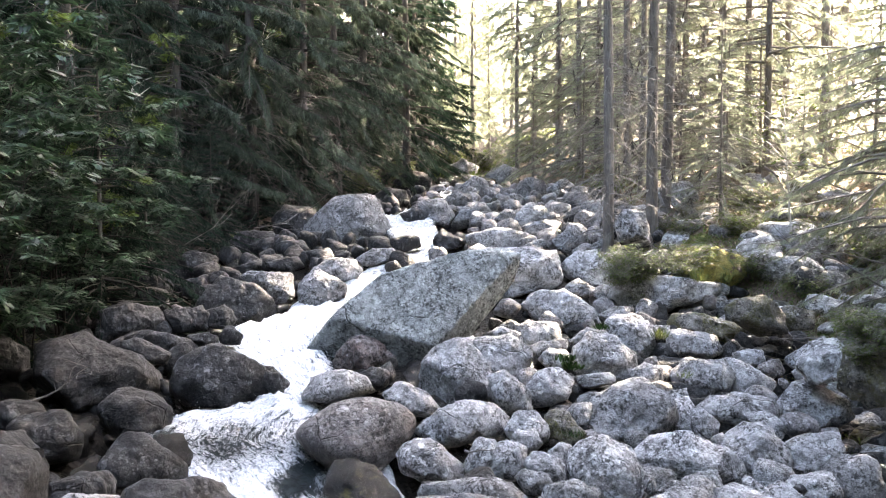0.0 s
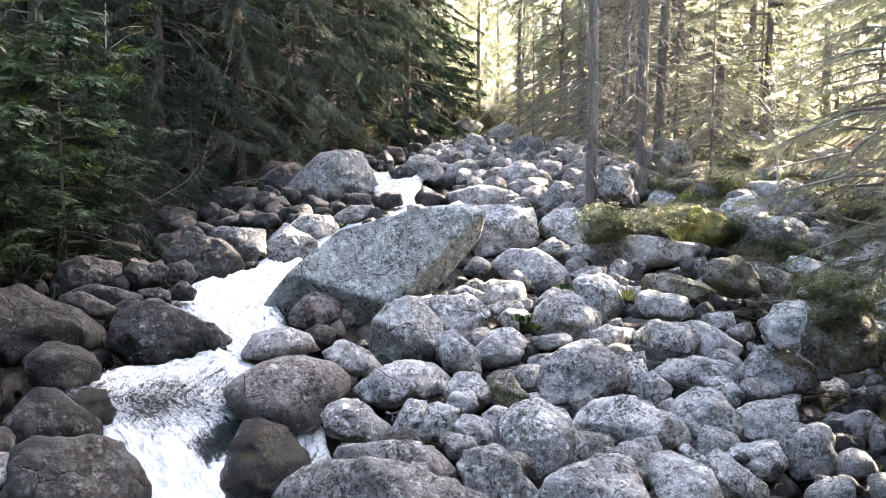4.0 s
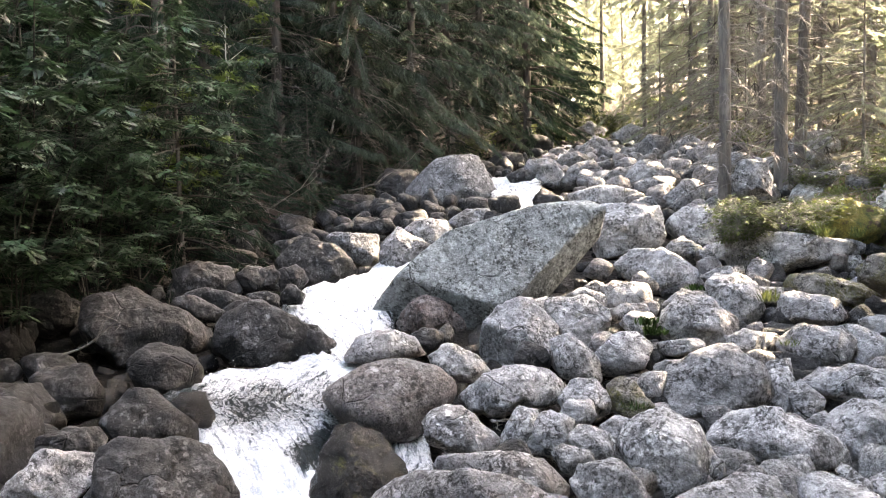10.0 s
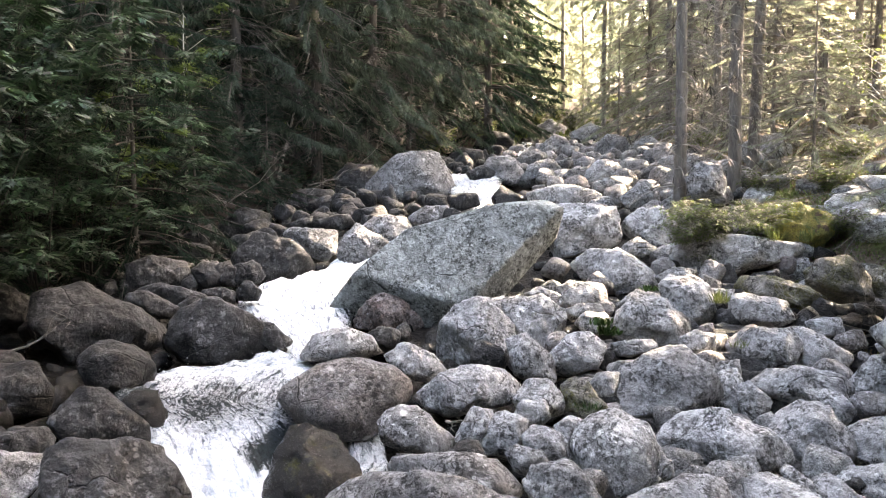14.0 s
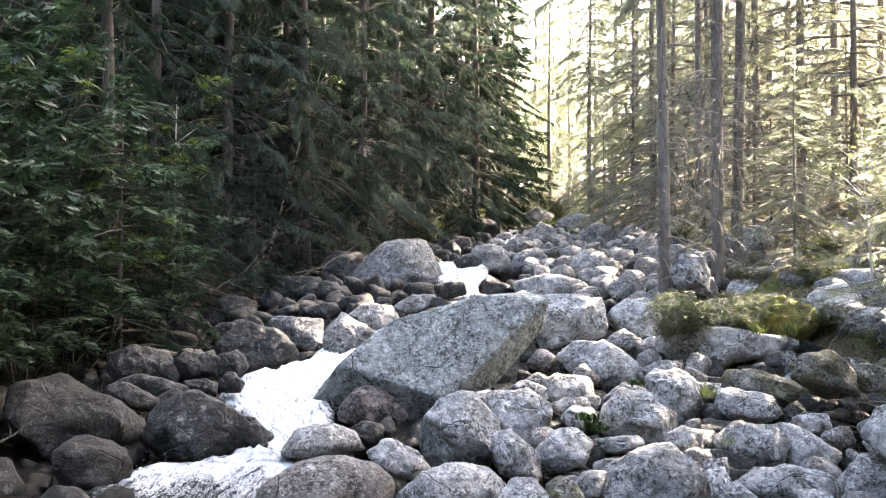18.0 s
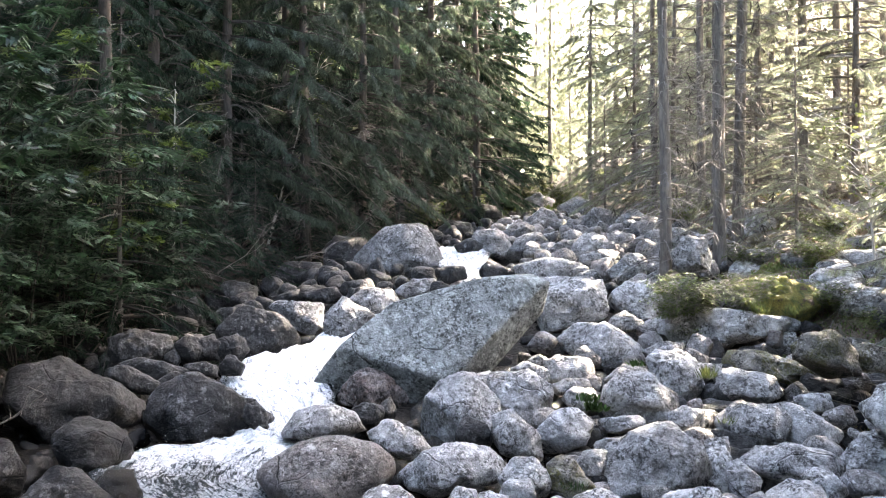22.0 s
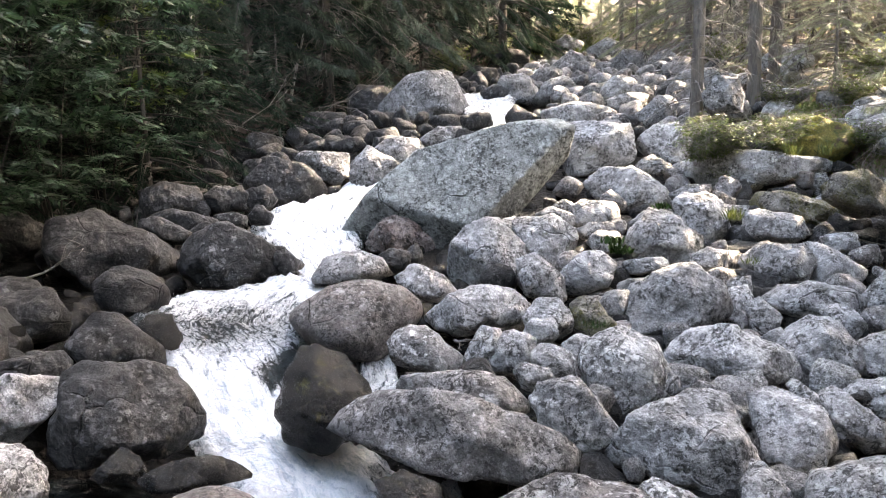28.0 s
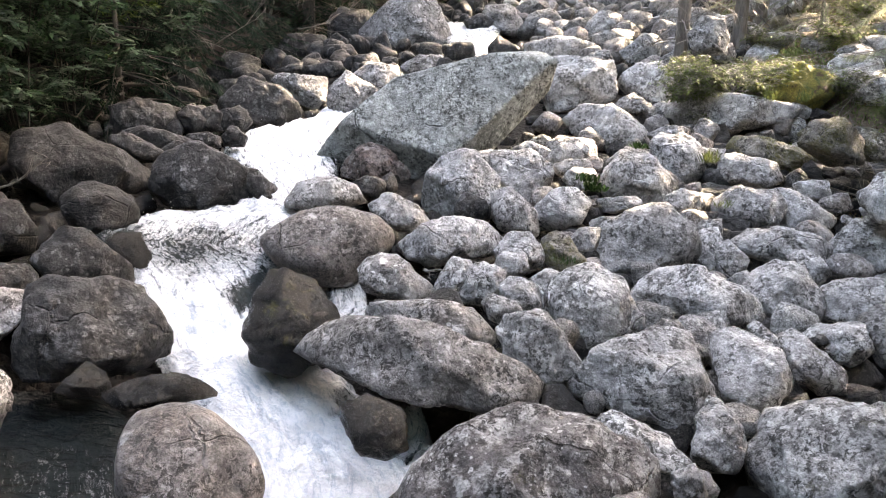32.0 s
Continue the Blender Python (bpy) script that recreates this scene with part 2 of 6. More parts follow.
def water_material():
    """White water: foam in streaks over dark, clear water, by the share of foam laid on each reach."""
    n = Nodes("white_water")
    uv = n.tree.nodes.new("ShaderNodeTexCoord").outputs["UV"]
    obj = n.tree.nodes.new("ShaderNodeTexCoord").outputs["Object"]
    streak = n.add("ShaderNodeMapping", Vector=uv)
    streak.inputs["Scale"].default_value = (6.0, 1.3, 1.0)
    a = n.noise(streak.outputs[0], 2.2, 8, 0.70, 0.9)
    b = n.noise(obj, 9.0, 8, 0.72, 0.8)
    share = n.tree.nodes.new("ShaderNodeAttribute")
    share.attribute_name = "foam"
    f = n.math("ADD", n.math("MULTIPLY", a, 0.6), n.math("MULTIPLY", b, 0.4))
    # threads of foam: bright ridges between darker, thinner water
    thread = n.math("ABSOLUTE", n.math("SUBTRACT", a, 0.5))
    cells = n.math("ABSOLUTE", n.math("SUBTRACT", n.noise(obj, 16.0, 5, 0.65, 1.2), 0.5))
    lace = n.math("ADD", n.math("MULTIPLY", thread, 0.9), n.math("MULTIPLY", cells, 0.9))
    g = n.math("ADD", f, n.math("MULTIPLY", share.outputs["Fac"], 0.62))
    g = n.math("SUBTRACT", g, n.math("MULTIPLY", lace, n.math("SUBTRACT", 1.9, n.math("MULTIPLY", share.outputs["Fac"], 1.6))))
    foam = n.step(g, 0.62, 0.90)
    tone = n.math("SUBTRACT", n.math("ADD", n.math("MULTIPLY", a, 0.6), n.math("MULTIPLY", n.noise(obj, 22.0, 6, 0.75, 0.5), 0.4)), n.math("MULTIPLY", lace, 0.5))
    shade = n.mix(n.step(tone, 0.26, 0.50), (0.40, 0.50, 0.58), (0.84, 0.86, 0.88))
    n.put(n.bsdf.inputs["Base Color"], n.mix(foam, (0.020, 0.027, 0.029), shade))
    n.put(n.bsdf.inputs["Roughness"], n.math("ADD", n.math("MULTIPLY", foam, 0.5), 0.06))
    n.bsdf.inputs["IOR"].default_value = 1.33
    n.bump(n.math("SUBTRACT", n.math("ADD", f, n.math("MULTIPLY", b, 0.6)), n.math("MULTIPLY", lace, 0.8)), 1.0, 0.07)
    return n.mat


WATER = water_material()


def litter_material(name, low, high, green):
    n = Nodes(name)
    obj = n.tree.nodes.new("ShaderNodeTexCoord").outputs["Object"]
    a = n.noise(obj, 0.9, 6, 0.65, 0.4)
    fine = n.noise(obj, 26.0, 5, 0.75)
    soil = n.mix(fine, low, high)
    moss = n.mix(fine, (0.035, 0.055, 0.012), (0.15, 0.17, 0.04))
    n.put(n.bsdf.inputs["Base Color"], n.mix(n.step(a, green, green + 0.12), soil, moss))
    n.bsdf.inputs["Roughness"].default_value = 0.95
    n.bump(n.math("ADD", fine, a), 1.0, 0.06)
    return n.mat


def leaf_material(name, low, high, glow, gloss=0.1, through_share=0.30):
    """Leaves and needles: colour by clump and by tree, some light passing through."""
    n = Nodes(name)
    geo = n.tree.nodes.new("ShaderNodeNewGeometry")
    info = n.tree.nodes.new("ShaderNodeObjectInfo").outputs["Random"]
    obj = n.tree.nodes.new("ShaderNodeTexCoord").outputs["Object"]
    c = n.mix(n.math("POWER", geo.outputs["Random Per Island"], 1.8), low, high)
    c = n.mix(n.math("MULTIPLY", n.step(n.noise(obj, 0.8, 3), 0.45, 0.68), 0.4), c, high)
    hue = n.add("ShaderNodeHueSaturation", Color=c)
    v = n.tree.nodes.new("ShaderNodeMapRange")
    n.put(v.inputs[0], info)
    v.inputs[3].default_value, v.inputs[4].default_value = 0.75, 1.25
    n.put(hue.inputs["Value"], v.outputs[0])
    n.put(n.bsdf.inputs["Base Color"], hue.outputs[0])
    n.bsdf.inputs["Roughness"].default_value = 0.45
    n.bsdf.inputs["Specular IOR Level"].default_value = gloss
    thin = n.add("ShaderNodeBsdfTranslucent", Color=n.mix(0.5, hue.outputs[0], glow))
    m = n.tree.nodes.new("ShaderNodeMixShader")
    m.inputs[0].default_value = through_share
    n.put(m.inputs[1], n.bsdf.outputs[0])
    n.put(m.inputs[2], thin.outputs[0])
    n.tree.links.new(m.outputs[0], n.out.inputs["Surface"])
    return n.mat


def bark_material(name, low, high, scale=1.0):
    n = Nodes(name)
    v, rnd = n.coords()
    st = n.add("ShaderNodeMapping", Vector=v)
    st.inputs["Scale"].default_value = (9.0 * scale, 9.0 * scale, 1.6 * scale)
    a = n.noise(st.outputs[0], 2.0, 6, 0.7, 0.5)
    b = n.noise(v, 2.5, 4, 0.6)
    c = n.mix(n.step(a, 0.3, 0.7), low, high)
    n.put(n.bsdf.inputs["Base Color"], n.mix(n.math("MULTIPLY", n.step(b, 0.55, 0.7), 0.35), c, tuple(1.5 * h for h in high)))
    n.bsdf.inputs["Roughness"].default_value = 0.9
    n.bump(a, 0.9, 0.03)
    return n.mat


def gap_gravel_material():
    n = Nodes("wet_gap_gravel")
    obj = n.tree.nodes.new("ShaderNodeTexCoord").outputs["Object"]
    cells = n.add("ShaderNodeTexVoronoi", Vector=obj, Scale=16.0)
    fine = n.noise(obj, 30.0, 5, 0.7)
    # near-black wet gravel: the shade between boulders is put into its colour
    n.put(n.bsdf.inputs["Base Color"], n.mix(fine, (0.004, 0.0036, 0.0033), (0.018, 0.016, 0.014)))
    n.bsdf.inputs["Roughness"].default_value = 0.5
    n.bsdf.inputs["Specular IOR Level"].default_value = 0.12
    n.bump(n.math("SUBTRACT", fine, cells.outputs["Distance"]), 1.0, 0.05)
    return n.mat


GAP_GRAVEL = gap_gravel_material()
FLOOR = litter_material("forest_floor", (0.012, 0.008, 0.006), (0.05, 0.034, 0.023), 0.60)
# right bank litter: dry, and paled to carry the sunlight in its colour
DRY_SUNLIT_FLOOR = litter_material("dry_sunlit_litter", (0.030, 0.020, 0.014), (0.20, 0.150, 0.105), 0.54)
# spruce needles in copies: shade coloured into the left bank's, sunlight into the right's
NEEDLE_SHADE = leaf_material("shaded_spruce_needles", (0.0018, 0.0043, 0.0031), (0.040, 0.073, 0.051), (0.036, 0.068, 0.033))
NEEDLE_SUN = leaf_material("sunlit_spruce_needles", (0.10, 0.12, 0.085), (0.30, 0.33, 0.24), (0.56, 0.60, 0.44), 0.1, 0.5)
NEEDLE_GREY = leaf_material("grey_needles", (0.006, 0.0105, 0.008), (0.105, 0.14, 0.105), (0.11, 0.145, 0.09))
LEAF = leaf_material("green_leaves", (0.003, 0.008, 0.005), (0.066, 0.13, 0.073), (0.042, 0.087, 0.028), 0.4)
DRY = leaf_material("dry_needles", (0.035, 0.033, 0.030), (0.13, 0.126, 0.115), (0.10, 0.096, 0.085))
BROWN = leaf_material("fallen_leaves", (0.07, 0.045, 0.03), (0.36, 0.27, 0.18), (0.2, 0.15, 0.1))
HERB = leaf_material("herb_leaves", (0.014, 0.034, 0.010), (0.05, 0.095, 0.032), (0.045, 0.085, 0.022))
FERN = leaf_material("low_plants", (0.028, 0.052, 0.018), (0.15, 0.185, 0.065), (0.26, 0.29, 0.09))
BARK = bark_material("spruce_bark", (0.03, 0.026, 0.023), (0.105, 0.09, 0.08))
# spruce bark again, paled to hold sunlit haze in its colour
SUNLIT_BARK = bark_material("sunlit_spruce_bark", (0.07, 0.06, 0.053), (0.21, 0.185, 0.165))
PALE_BARK = bark_material("pale_bark", (0.22, 0.21, 0.19), (0.55, 0.53, 0.49))
TWIG = bark_material("dead_twigs", (0.09, 0.08, 0.072), (0.25, 0.23, 0.21), 2.0)
BOUGH = bark_material("bough_bark", (0.02, 0.017, 0.015), (0.07, 0.06, 0.052), 2.0)


# ---- shape of the valley ----
def bed(x, y):
    """Height of the boulders' tops along the stream, without the banks."""
    f = np.interp(y, (5, 6.5, 8.5, 10, 12, 14.5, 16.4, 21, 23, 30, 40, 80), (-1.45, -1.25, -1.12, -0.92, -0.68, -0.35, 0.03, 0.8, 1.15, 1.75, 2.9, 9))
    k = np.interp(y, (6, 11, 14, 16.4, 21, 30), (-0.06, -0.07, 0.0, 0.07, 0.09, 0.09))
    return float(f + k * max(-6.0, min(6.0, x)))


def bank_left(y):
    return float(np.interp(y, (4, 8, 14, 17, 21, 25, 30, 36, 50), (-6.3, -6.6, -7.3, -7.0, -5.6, -4.9, -2.2, -1.2, -0.8)))


def bank_right(y):
    return float(np.interp(y, (4, 9, 12, 14, 15.5, 17, 20, 26, 33, 50), (5.6, 5.6, 6.2, 5.9, 5.1, 4.6, 5.2, 4.3, 2.8, 2.4)))


def ground_z(x, y):
    """Height of the ground: a stony bed between two wooded banks."""
    left, right = bank_left(y), bank_right(y)
    z = bed(x, y) - 0.55
    out = max(left - x, x - right, 0.0)
    steep = 0.34 if x < 0 else 0.13
    z += min(out, 1.0) * 0.62 + max(out - 1.0, 0.0) * steep * (1.0 if out < 14 else 14.0 / out)
    z += 0.10 * noise.noise((x * 0.8, y * 0.8, 1.7)) + 0.35 * min(out, 3.0) / 3.0 * noise.noise((x * 0.23, y * 0.23, 4.1))
    return z


# ---- mesh helpers ----
def mesh_of(name, verts, faces, material, smooth=True):
    me = bpy.data.meshes.new(name)
    me.from_pydata([tuple(v) for v in verts], [], faces)
    me.materials.append(material)
    if smooth:
        me.shade_smooth()
    return me


def part(name, me, parent, label=""):
    ob = new(name, me)
    ob.parent = parent
    return tagged(ob, label)


def ball(level):
    bm = bmesh.new()
    bmesh.ops.create_icosphere(bm, subdivisions=level, radius=1.0)
    bm.verts.ensure_lookup_table()
    v = np.array([x.co[:] for x in bm.verts])
    f = [tuple(x.index for x in face.verts) for face in bm.faces]
    bm.free()
    return v, f


BALLS = {k: ball(k) for k in (2, 3, 4, 5, 6)}


def hewn(unit, normals, dists, power):
    """Radius of a rounded polyhedron along unit directions."""
    t = np.maximum(unit @ np.array(normals).T / np.array(dists), 0.0)
    return (t ** power).sum(1) ** (-1.0 / power)


def roughen(pts, unit, size, seed, amount=0.03):
    """Wear on a stone: broad swells, broken ledges, chipped edges and small pits."""
    off = Vector((seed * 3.17 % 50, seed * 1.31 % 50, seed * 0.77 % 50))
    out = pts.copy()
    for i, (p, u) in enumerate(zip(pts, unit)):
        q = Vector(p)
        d = noise.noise(q * (2.2 / size) + off) * 1.1 + noise.noise(q * (5.5 / size) + off) * 0.5
        d += (0.5 - abs(noise.noise(q * (3.4 / size) - off))) * 0.9
        ledge = noise.noise(q * (2.8 / size) - off * 1.7) * 3.0
        d += 0.55 * (math.floor(ledge) + min(1.0, (ledge - math.floor(ledge)) * 3.5)) * 0.5
        d += (abs(noise.noise(q * 9.0 + off)) * 0.45 + abs(noise.noise(q * 21.0 + off)) * 0.22 - max(0.0, 0.10 - abs(noise.noise(q * (1.5 / size) - off * 2))) * 1.0 * size) / max(size, 0.35)
        out[i] = p + u * d * amount * size
    return out


# ---- ground ----
def build_ground():
    xs = np.concatenate([np.linspace(-400, -30, 9), np.linspace(-26, -9, 18), np.linspace(-8.6, 8.6, 87), np.linspace(9, 26, 18), np.linspace(30, 400, 9)])
    ys = np.concatenate([np.linspace(-300, -8, 8), np.linspace(-4, 34, 153), np.linspace(35, 60, 26), np.linspace(66, 400, 9)])
    verts, faces = [], []
    for y in ys:
        for x in xs:
            here = ground_z(x, min(max(y, 3.0), 70.0)) - channel(x, y) + (0.03 * (y - 70) if y > 70 else 0)
            # the bank on which the viewer stands
            up = min(1.0, max(0.0, (2.7 - y) / 1.2))
            verts.append((x, y, max(here, here * (1 - up) + up * (-0.42 + 0.1 * noise.noise((x, y, 0.0))))))
    nx = len(xs)
    for j in range(len(ys) - 1):
        for i in range(nx - 1):
            a = j * nx + i
            faces.append((a, a + 1, a + nx + 1, a + nx))
    me = mesh_of("ground", verts, faces, FLOOR)
    me.materials.append(GAP_GRAVEL)
    me.materials.append(DRY_SUNLIT_FLOOR)
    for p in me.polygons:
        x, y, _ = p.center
        # bed faces take the gravel that has the gap shade painted in
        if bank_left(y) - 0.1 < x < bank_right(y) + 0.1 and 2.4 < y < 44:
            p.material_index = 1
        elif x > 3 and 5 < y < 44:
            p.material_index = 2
    tagged(new("ground", me), "brown and mossy forest floor, wet bed gravel blackened for gap shade", kind="structure")


# ---- water ----
REACHES = []


def reach(left, right, foam):
    """One cross section of the stream, from one shore to the other."""
    REACHES.append((Vector(left), Vector(right), foam))


reach((-0.17, 34.47, 2.00), (0.27, 34.51, 2.04), .5)
reach((-0.07, 28.78, 1.36), (0.37, 28.76, 1.40), .7)
reach((-1.42, 24.94, 0.94), (-0.30, 23.96, 0.95), .6)
reach((-1.99, 24.23, 0.86), (-0.40, 21.96, 0.71), .74)
reach((-1.25, 21.43, 0.44), (0.03, 20.57, 0.41), .72)
reach((-0.79, 19.67, 0.11), (0.25, 19.62, 0.19), .66)
reach((-2.58, 17.21, -0.43), (-1.34, 16.82, -0.40), .7)
reach((-3.00, 15.27, -0.69), (-2.08, 15.73, -0.59), .9)
reach((-3.62, 14.11, -0.77), (-2.12, 14.31, -0.76), .86)
reach((-3.56, 12.77, -0.84), (-2.12, 12.98, -0.87), .74)
reach((-2.91, 11.77, -0.92), (-1.71, 11.67, -0.99), .76)
reach((-2.26, 10.88, -1.02), (-1.78, 10.63, -1.09), .74)
reach((-2.42, 10.24, -1.09), (-1.73, 10.37, -1.12), .75)
reach((-3.22, 9.65, -1.11), (-1.67, 10.13, -1.16), .8)
reach((-3.43, 9.23, -1.16), (-1.62, 9.72, -1.21), .58)
reach((-3.51, 8.92, -1.20), (-1.45, 9.19, -1.30), .46)
reach((-3.05, 8.75, -1.35), (-1.44, 9.03, -1.42), .52)
reach((-2.83, 8.53, -1.49), (-1.48, 8.80, -1.55), .72)
reach((-2.47, 8.09, -1.61), (-1.39, 8.19, -1.67), 1)
reach((-1.97, 7.34, -1.72), (-0.98, 7.35, -1.78), 1)
reach((-1.66, 7.09, -1.77), (-0.49, 7.38, -1.82), 1)
reach((-1.22, 6.68, -1.87), (-0.13, 7.11, -1.91), 1)
reach((-0.91, 6.35, -2.01), (0.07, 6.64, -2.03), 1.05)
reach((-0.69, 6.10, -2.11), (0.40, 6.40, -2.14), 1.05)
reach((-0.47, 5.56, -2.26), (0.66, 5.84, -2.29), 1.05)


def channel(x, y):
    """How far the ground is cut down under the stream."""
    best = 9.0
    for a, b, f in REACHES:
        m = (a + b) / 2
        best = min(best, max(math.hypot(x - m.x, y - m.y) - (b - a).length * 0.5, 0.0))
    for px, py, r in ((-2.75, 6.35, 0.6), (-2.3, 5.8, 0.65), (-1.95, 5.3, 0.6), (0.3, 6.7, 0.22), (0.4, 6.2, 0.3), (-0.7, 8.6, 0.2)):
        best = min(best, max(math.hypot(x - px, y - py) - r, 0.0))
    return 0.62 * max(0.0, 1.0 - best / 0.7)


# thin places of the falls, where dark water shows through
HOLLOWS = [((-1.63, 8.51, -1.59), 0.36, 0.9), ((-1.55, 8.8, -1.5), 0.22, 0.6), ((-3.2, 8.94, -1.24), 0.34, 0.2), ((-2.5, 8.95, -1.32), 0.3, 0.1), ((-0.15, 6.87, -1.96), 0.32, 0.8), ((-0.34, 7.15, -1.88), 0.2, 0.5)]


def build_water(sections, across=30):
    steps = 14
    verts, uvs, foam, faces = [], [], [], []
    run = 0.0
    rows = []
    for k in range(len(sections) - 1):
        for s in range(steps):
            t = s / steps
            a, b = sections[k], sections[k + 1]
            rows.append((a[0].lerp(b[0], t), a[1].lerp(b[1], t), a[2] * (1 - t) + b[2] * t))
    # soften the kinks between the reaches
    for _ in range(6):
        rows = [rows[0]] + [tuple((p[i] + q[i] * 2 + r[i]) / 4 for i in range(3)) for p, q, r in zip(rows, rows[1:], rows[2:])] + [rows[-1]]
    last = rows[0][0]
    for l, r, f in rows:
        run += (l - last).length
        last = l
        width = (r - l).length
        for i in range(across + 1):
            s = i / across
            p = l.lerp(r, -0.12 + 1.24 * s)
            q = Vector((p.x * 2.3, p.y * 2.3, 0.7 * run))
            lift = 0.13 * f * noise.noise(q) + 0.10 * f * abs(noise.noise(q * 2.7)) + 0.07 * abs(noise.noise(q * 6.0)) + 0.035 * noise.noise(q * 13.0)
            edge = max(0.0, abs(s - 0.5) * 2 - 0.7) / 0.3
            verts.append((p.x, p.y, p.z + lift - 0.10 * edge * edge))
            uvs.append((s * width, run))
            veil = max(0.0, noise.noise(Vector((p.x * 1.5 + 7.0, p.y * 1.5, p.z * 1.5))))
            thin = sum(d * max(0.0, 1.0 - (p - Vector(c)).length / r) for c, r, d in HOLLOWS)
            foam.append(f * (1 - 0.45 * edge) - thin - 0.5 * veil * (1.06 - f))
    n = across + 1
    for j in range(len(rows) - 1):
        for i in range(across):
            a = j * n + i
            faces.append((a, a + 1, a + n + 1, a + n))
    me = mesh_of("water", verts, faces, WATER)
    layer = me.uv_layers.new(name="flow")
    for loop in me.loops:
        layer.data[loop.index].uv = uvs[loop.vertex_index]
    me.attributes.new("foam", "FLOAT", "POINT").data.foreach_set("value", foam)
    tagged(new("water", me), "white foaming water of a mountain stream falling between boulders", kind="structure")


build_water(REACHES)
build_water([
    (Vector((-3.42, 6.59, -1.84)), Vector((-2.35, 6.80, -1.89)), .10),
    (Vector((-3.19, 6.28, -1.93)), Vector((-2.01, 6.59, -1.97)), .08),
    (Vector((-3.04, 6.05, -2.05)), Vector((-1.90, 6.32, -2.09)), .24),
    (Vector((-2.86, 5.81, -2.17)), Vector((-1.75, 6.07, -2.21)), .32),
    (Vector((-2.56, 5.39, -2.31)), Vector((-1.43, 5.63, -2.34)), .26),
], 14)
build_water([
    (Vector((0.14, 7.03, -1.95)), Vector((0.32, 7.18, -1.96)), .6),
    (Vector((0.23, 6.92, -2.09)), Vector((0.43, 7.01, -2.10)), .75),
    (Vector((0.03, 6.52, -2.21)), Vector((0.53, 6.68, -2.23)), .6),
    (Vector((0.14, 6.06, -2.32)), Vector((0.69, 6.19, -2.35)), .5),
], 14)
build_water([
    (Vector((-0.97, 9.02, -1.61)), Vector((-0.67, 9.21, -1.60)), .5),
    (Vector((-0.82, 8.71, -1.70)), Vector((-0.52, 8.84, -1.71)), .75),
    (Vector((-0.93, 8.16, -1.81)), Vector((-0.36, 8.30, -1.83)), .5),
], 14)

build_ground()

# ---- boulders ----
LOOK = {
    "grey": "rounded grey granite boulder with pale lichen crusts", "lich": "grey boulder thickly spotted with white lichen",
    "slab": "huge slanting granite slab with greenish lichen and dark cracks", "umber": "smooth brownish boulder with fine pale specks beside the falls", "patch": "reddish grey boulder with white and black lichen patches", "mid": "brownish weathered granite boulder beside the water",
    "dark": "damp granite boulder, darkened with the shade of the bank", "red": "reddish broken rock under the large slab",
    "wet": "black wet mossy boulder washed by the stream", "moss": "brown boulder partly covered with moss",
    "mound": "mossy mound of earth with yellow-green moss"}


PLACED = []


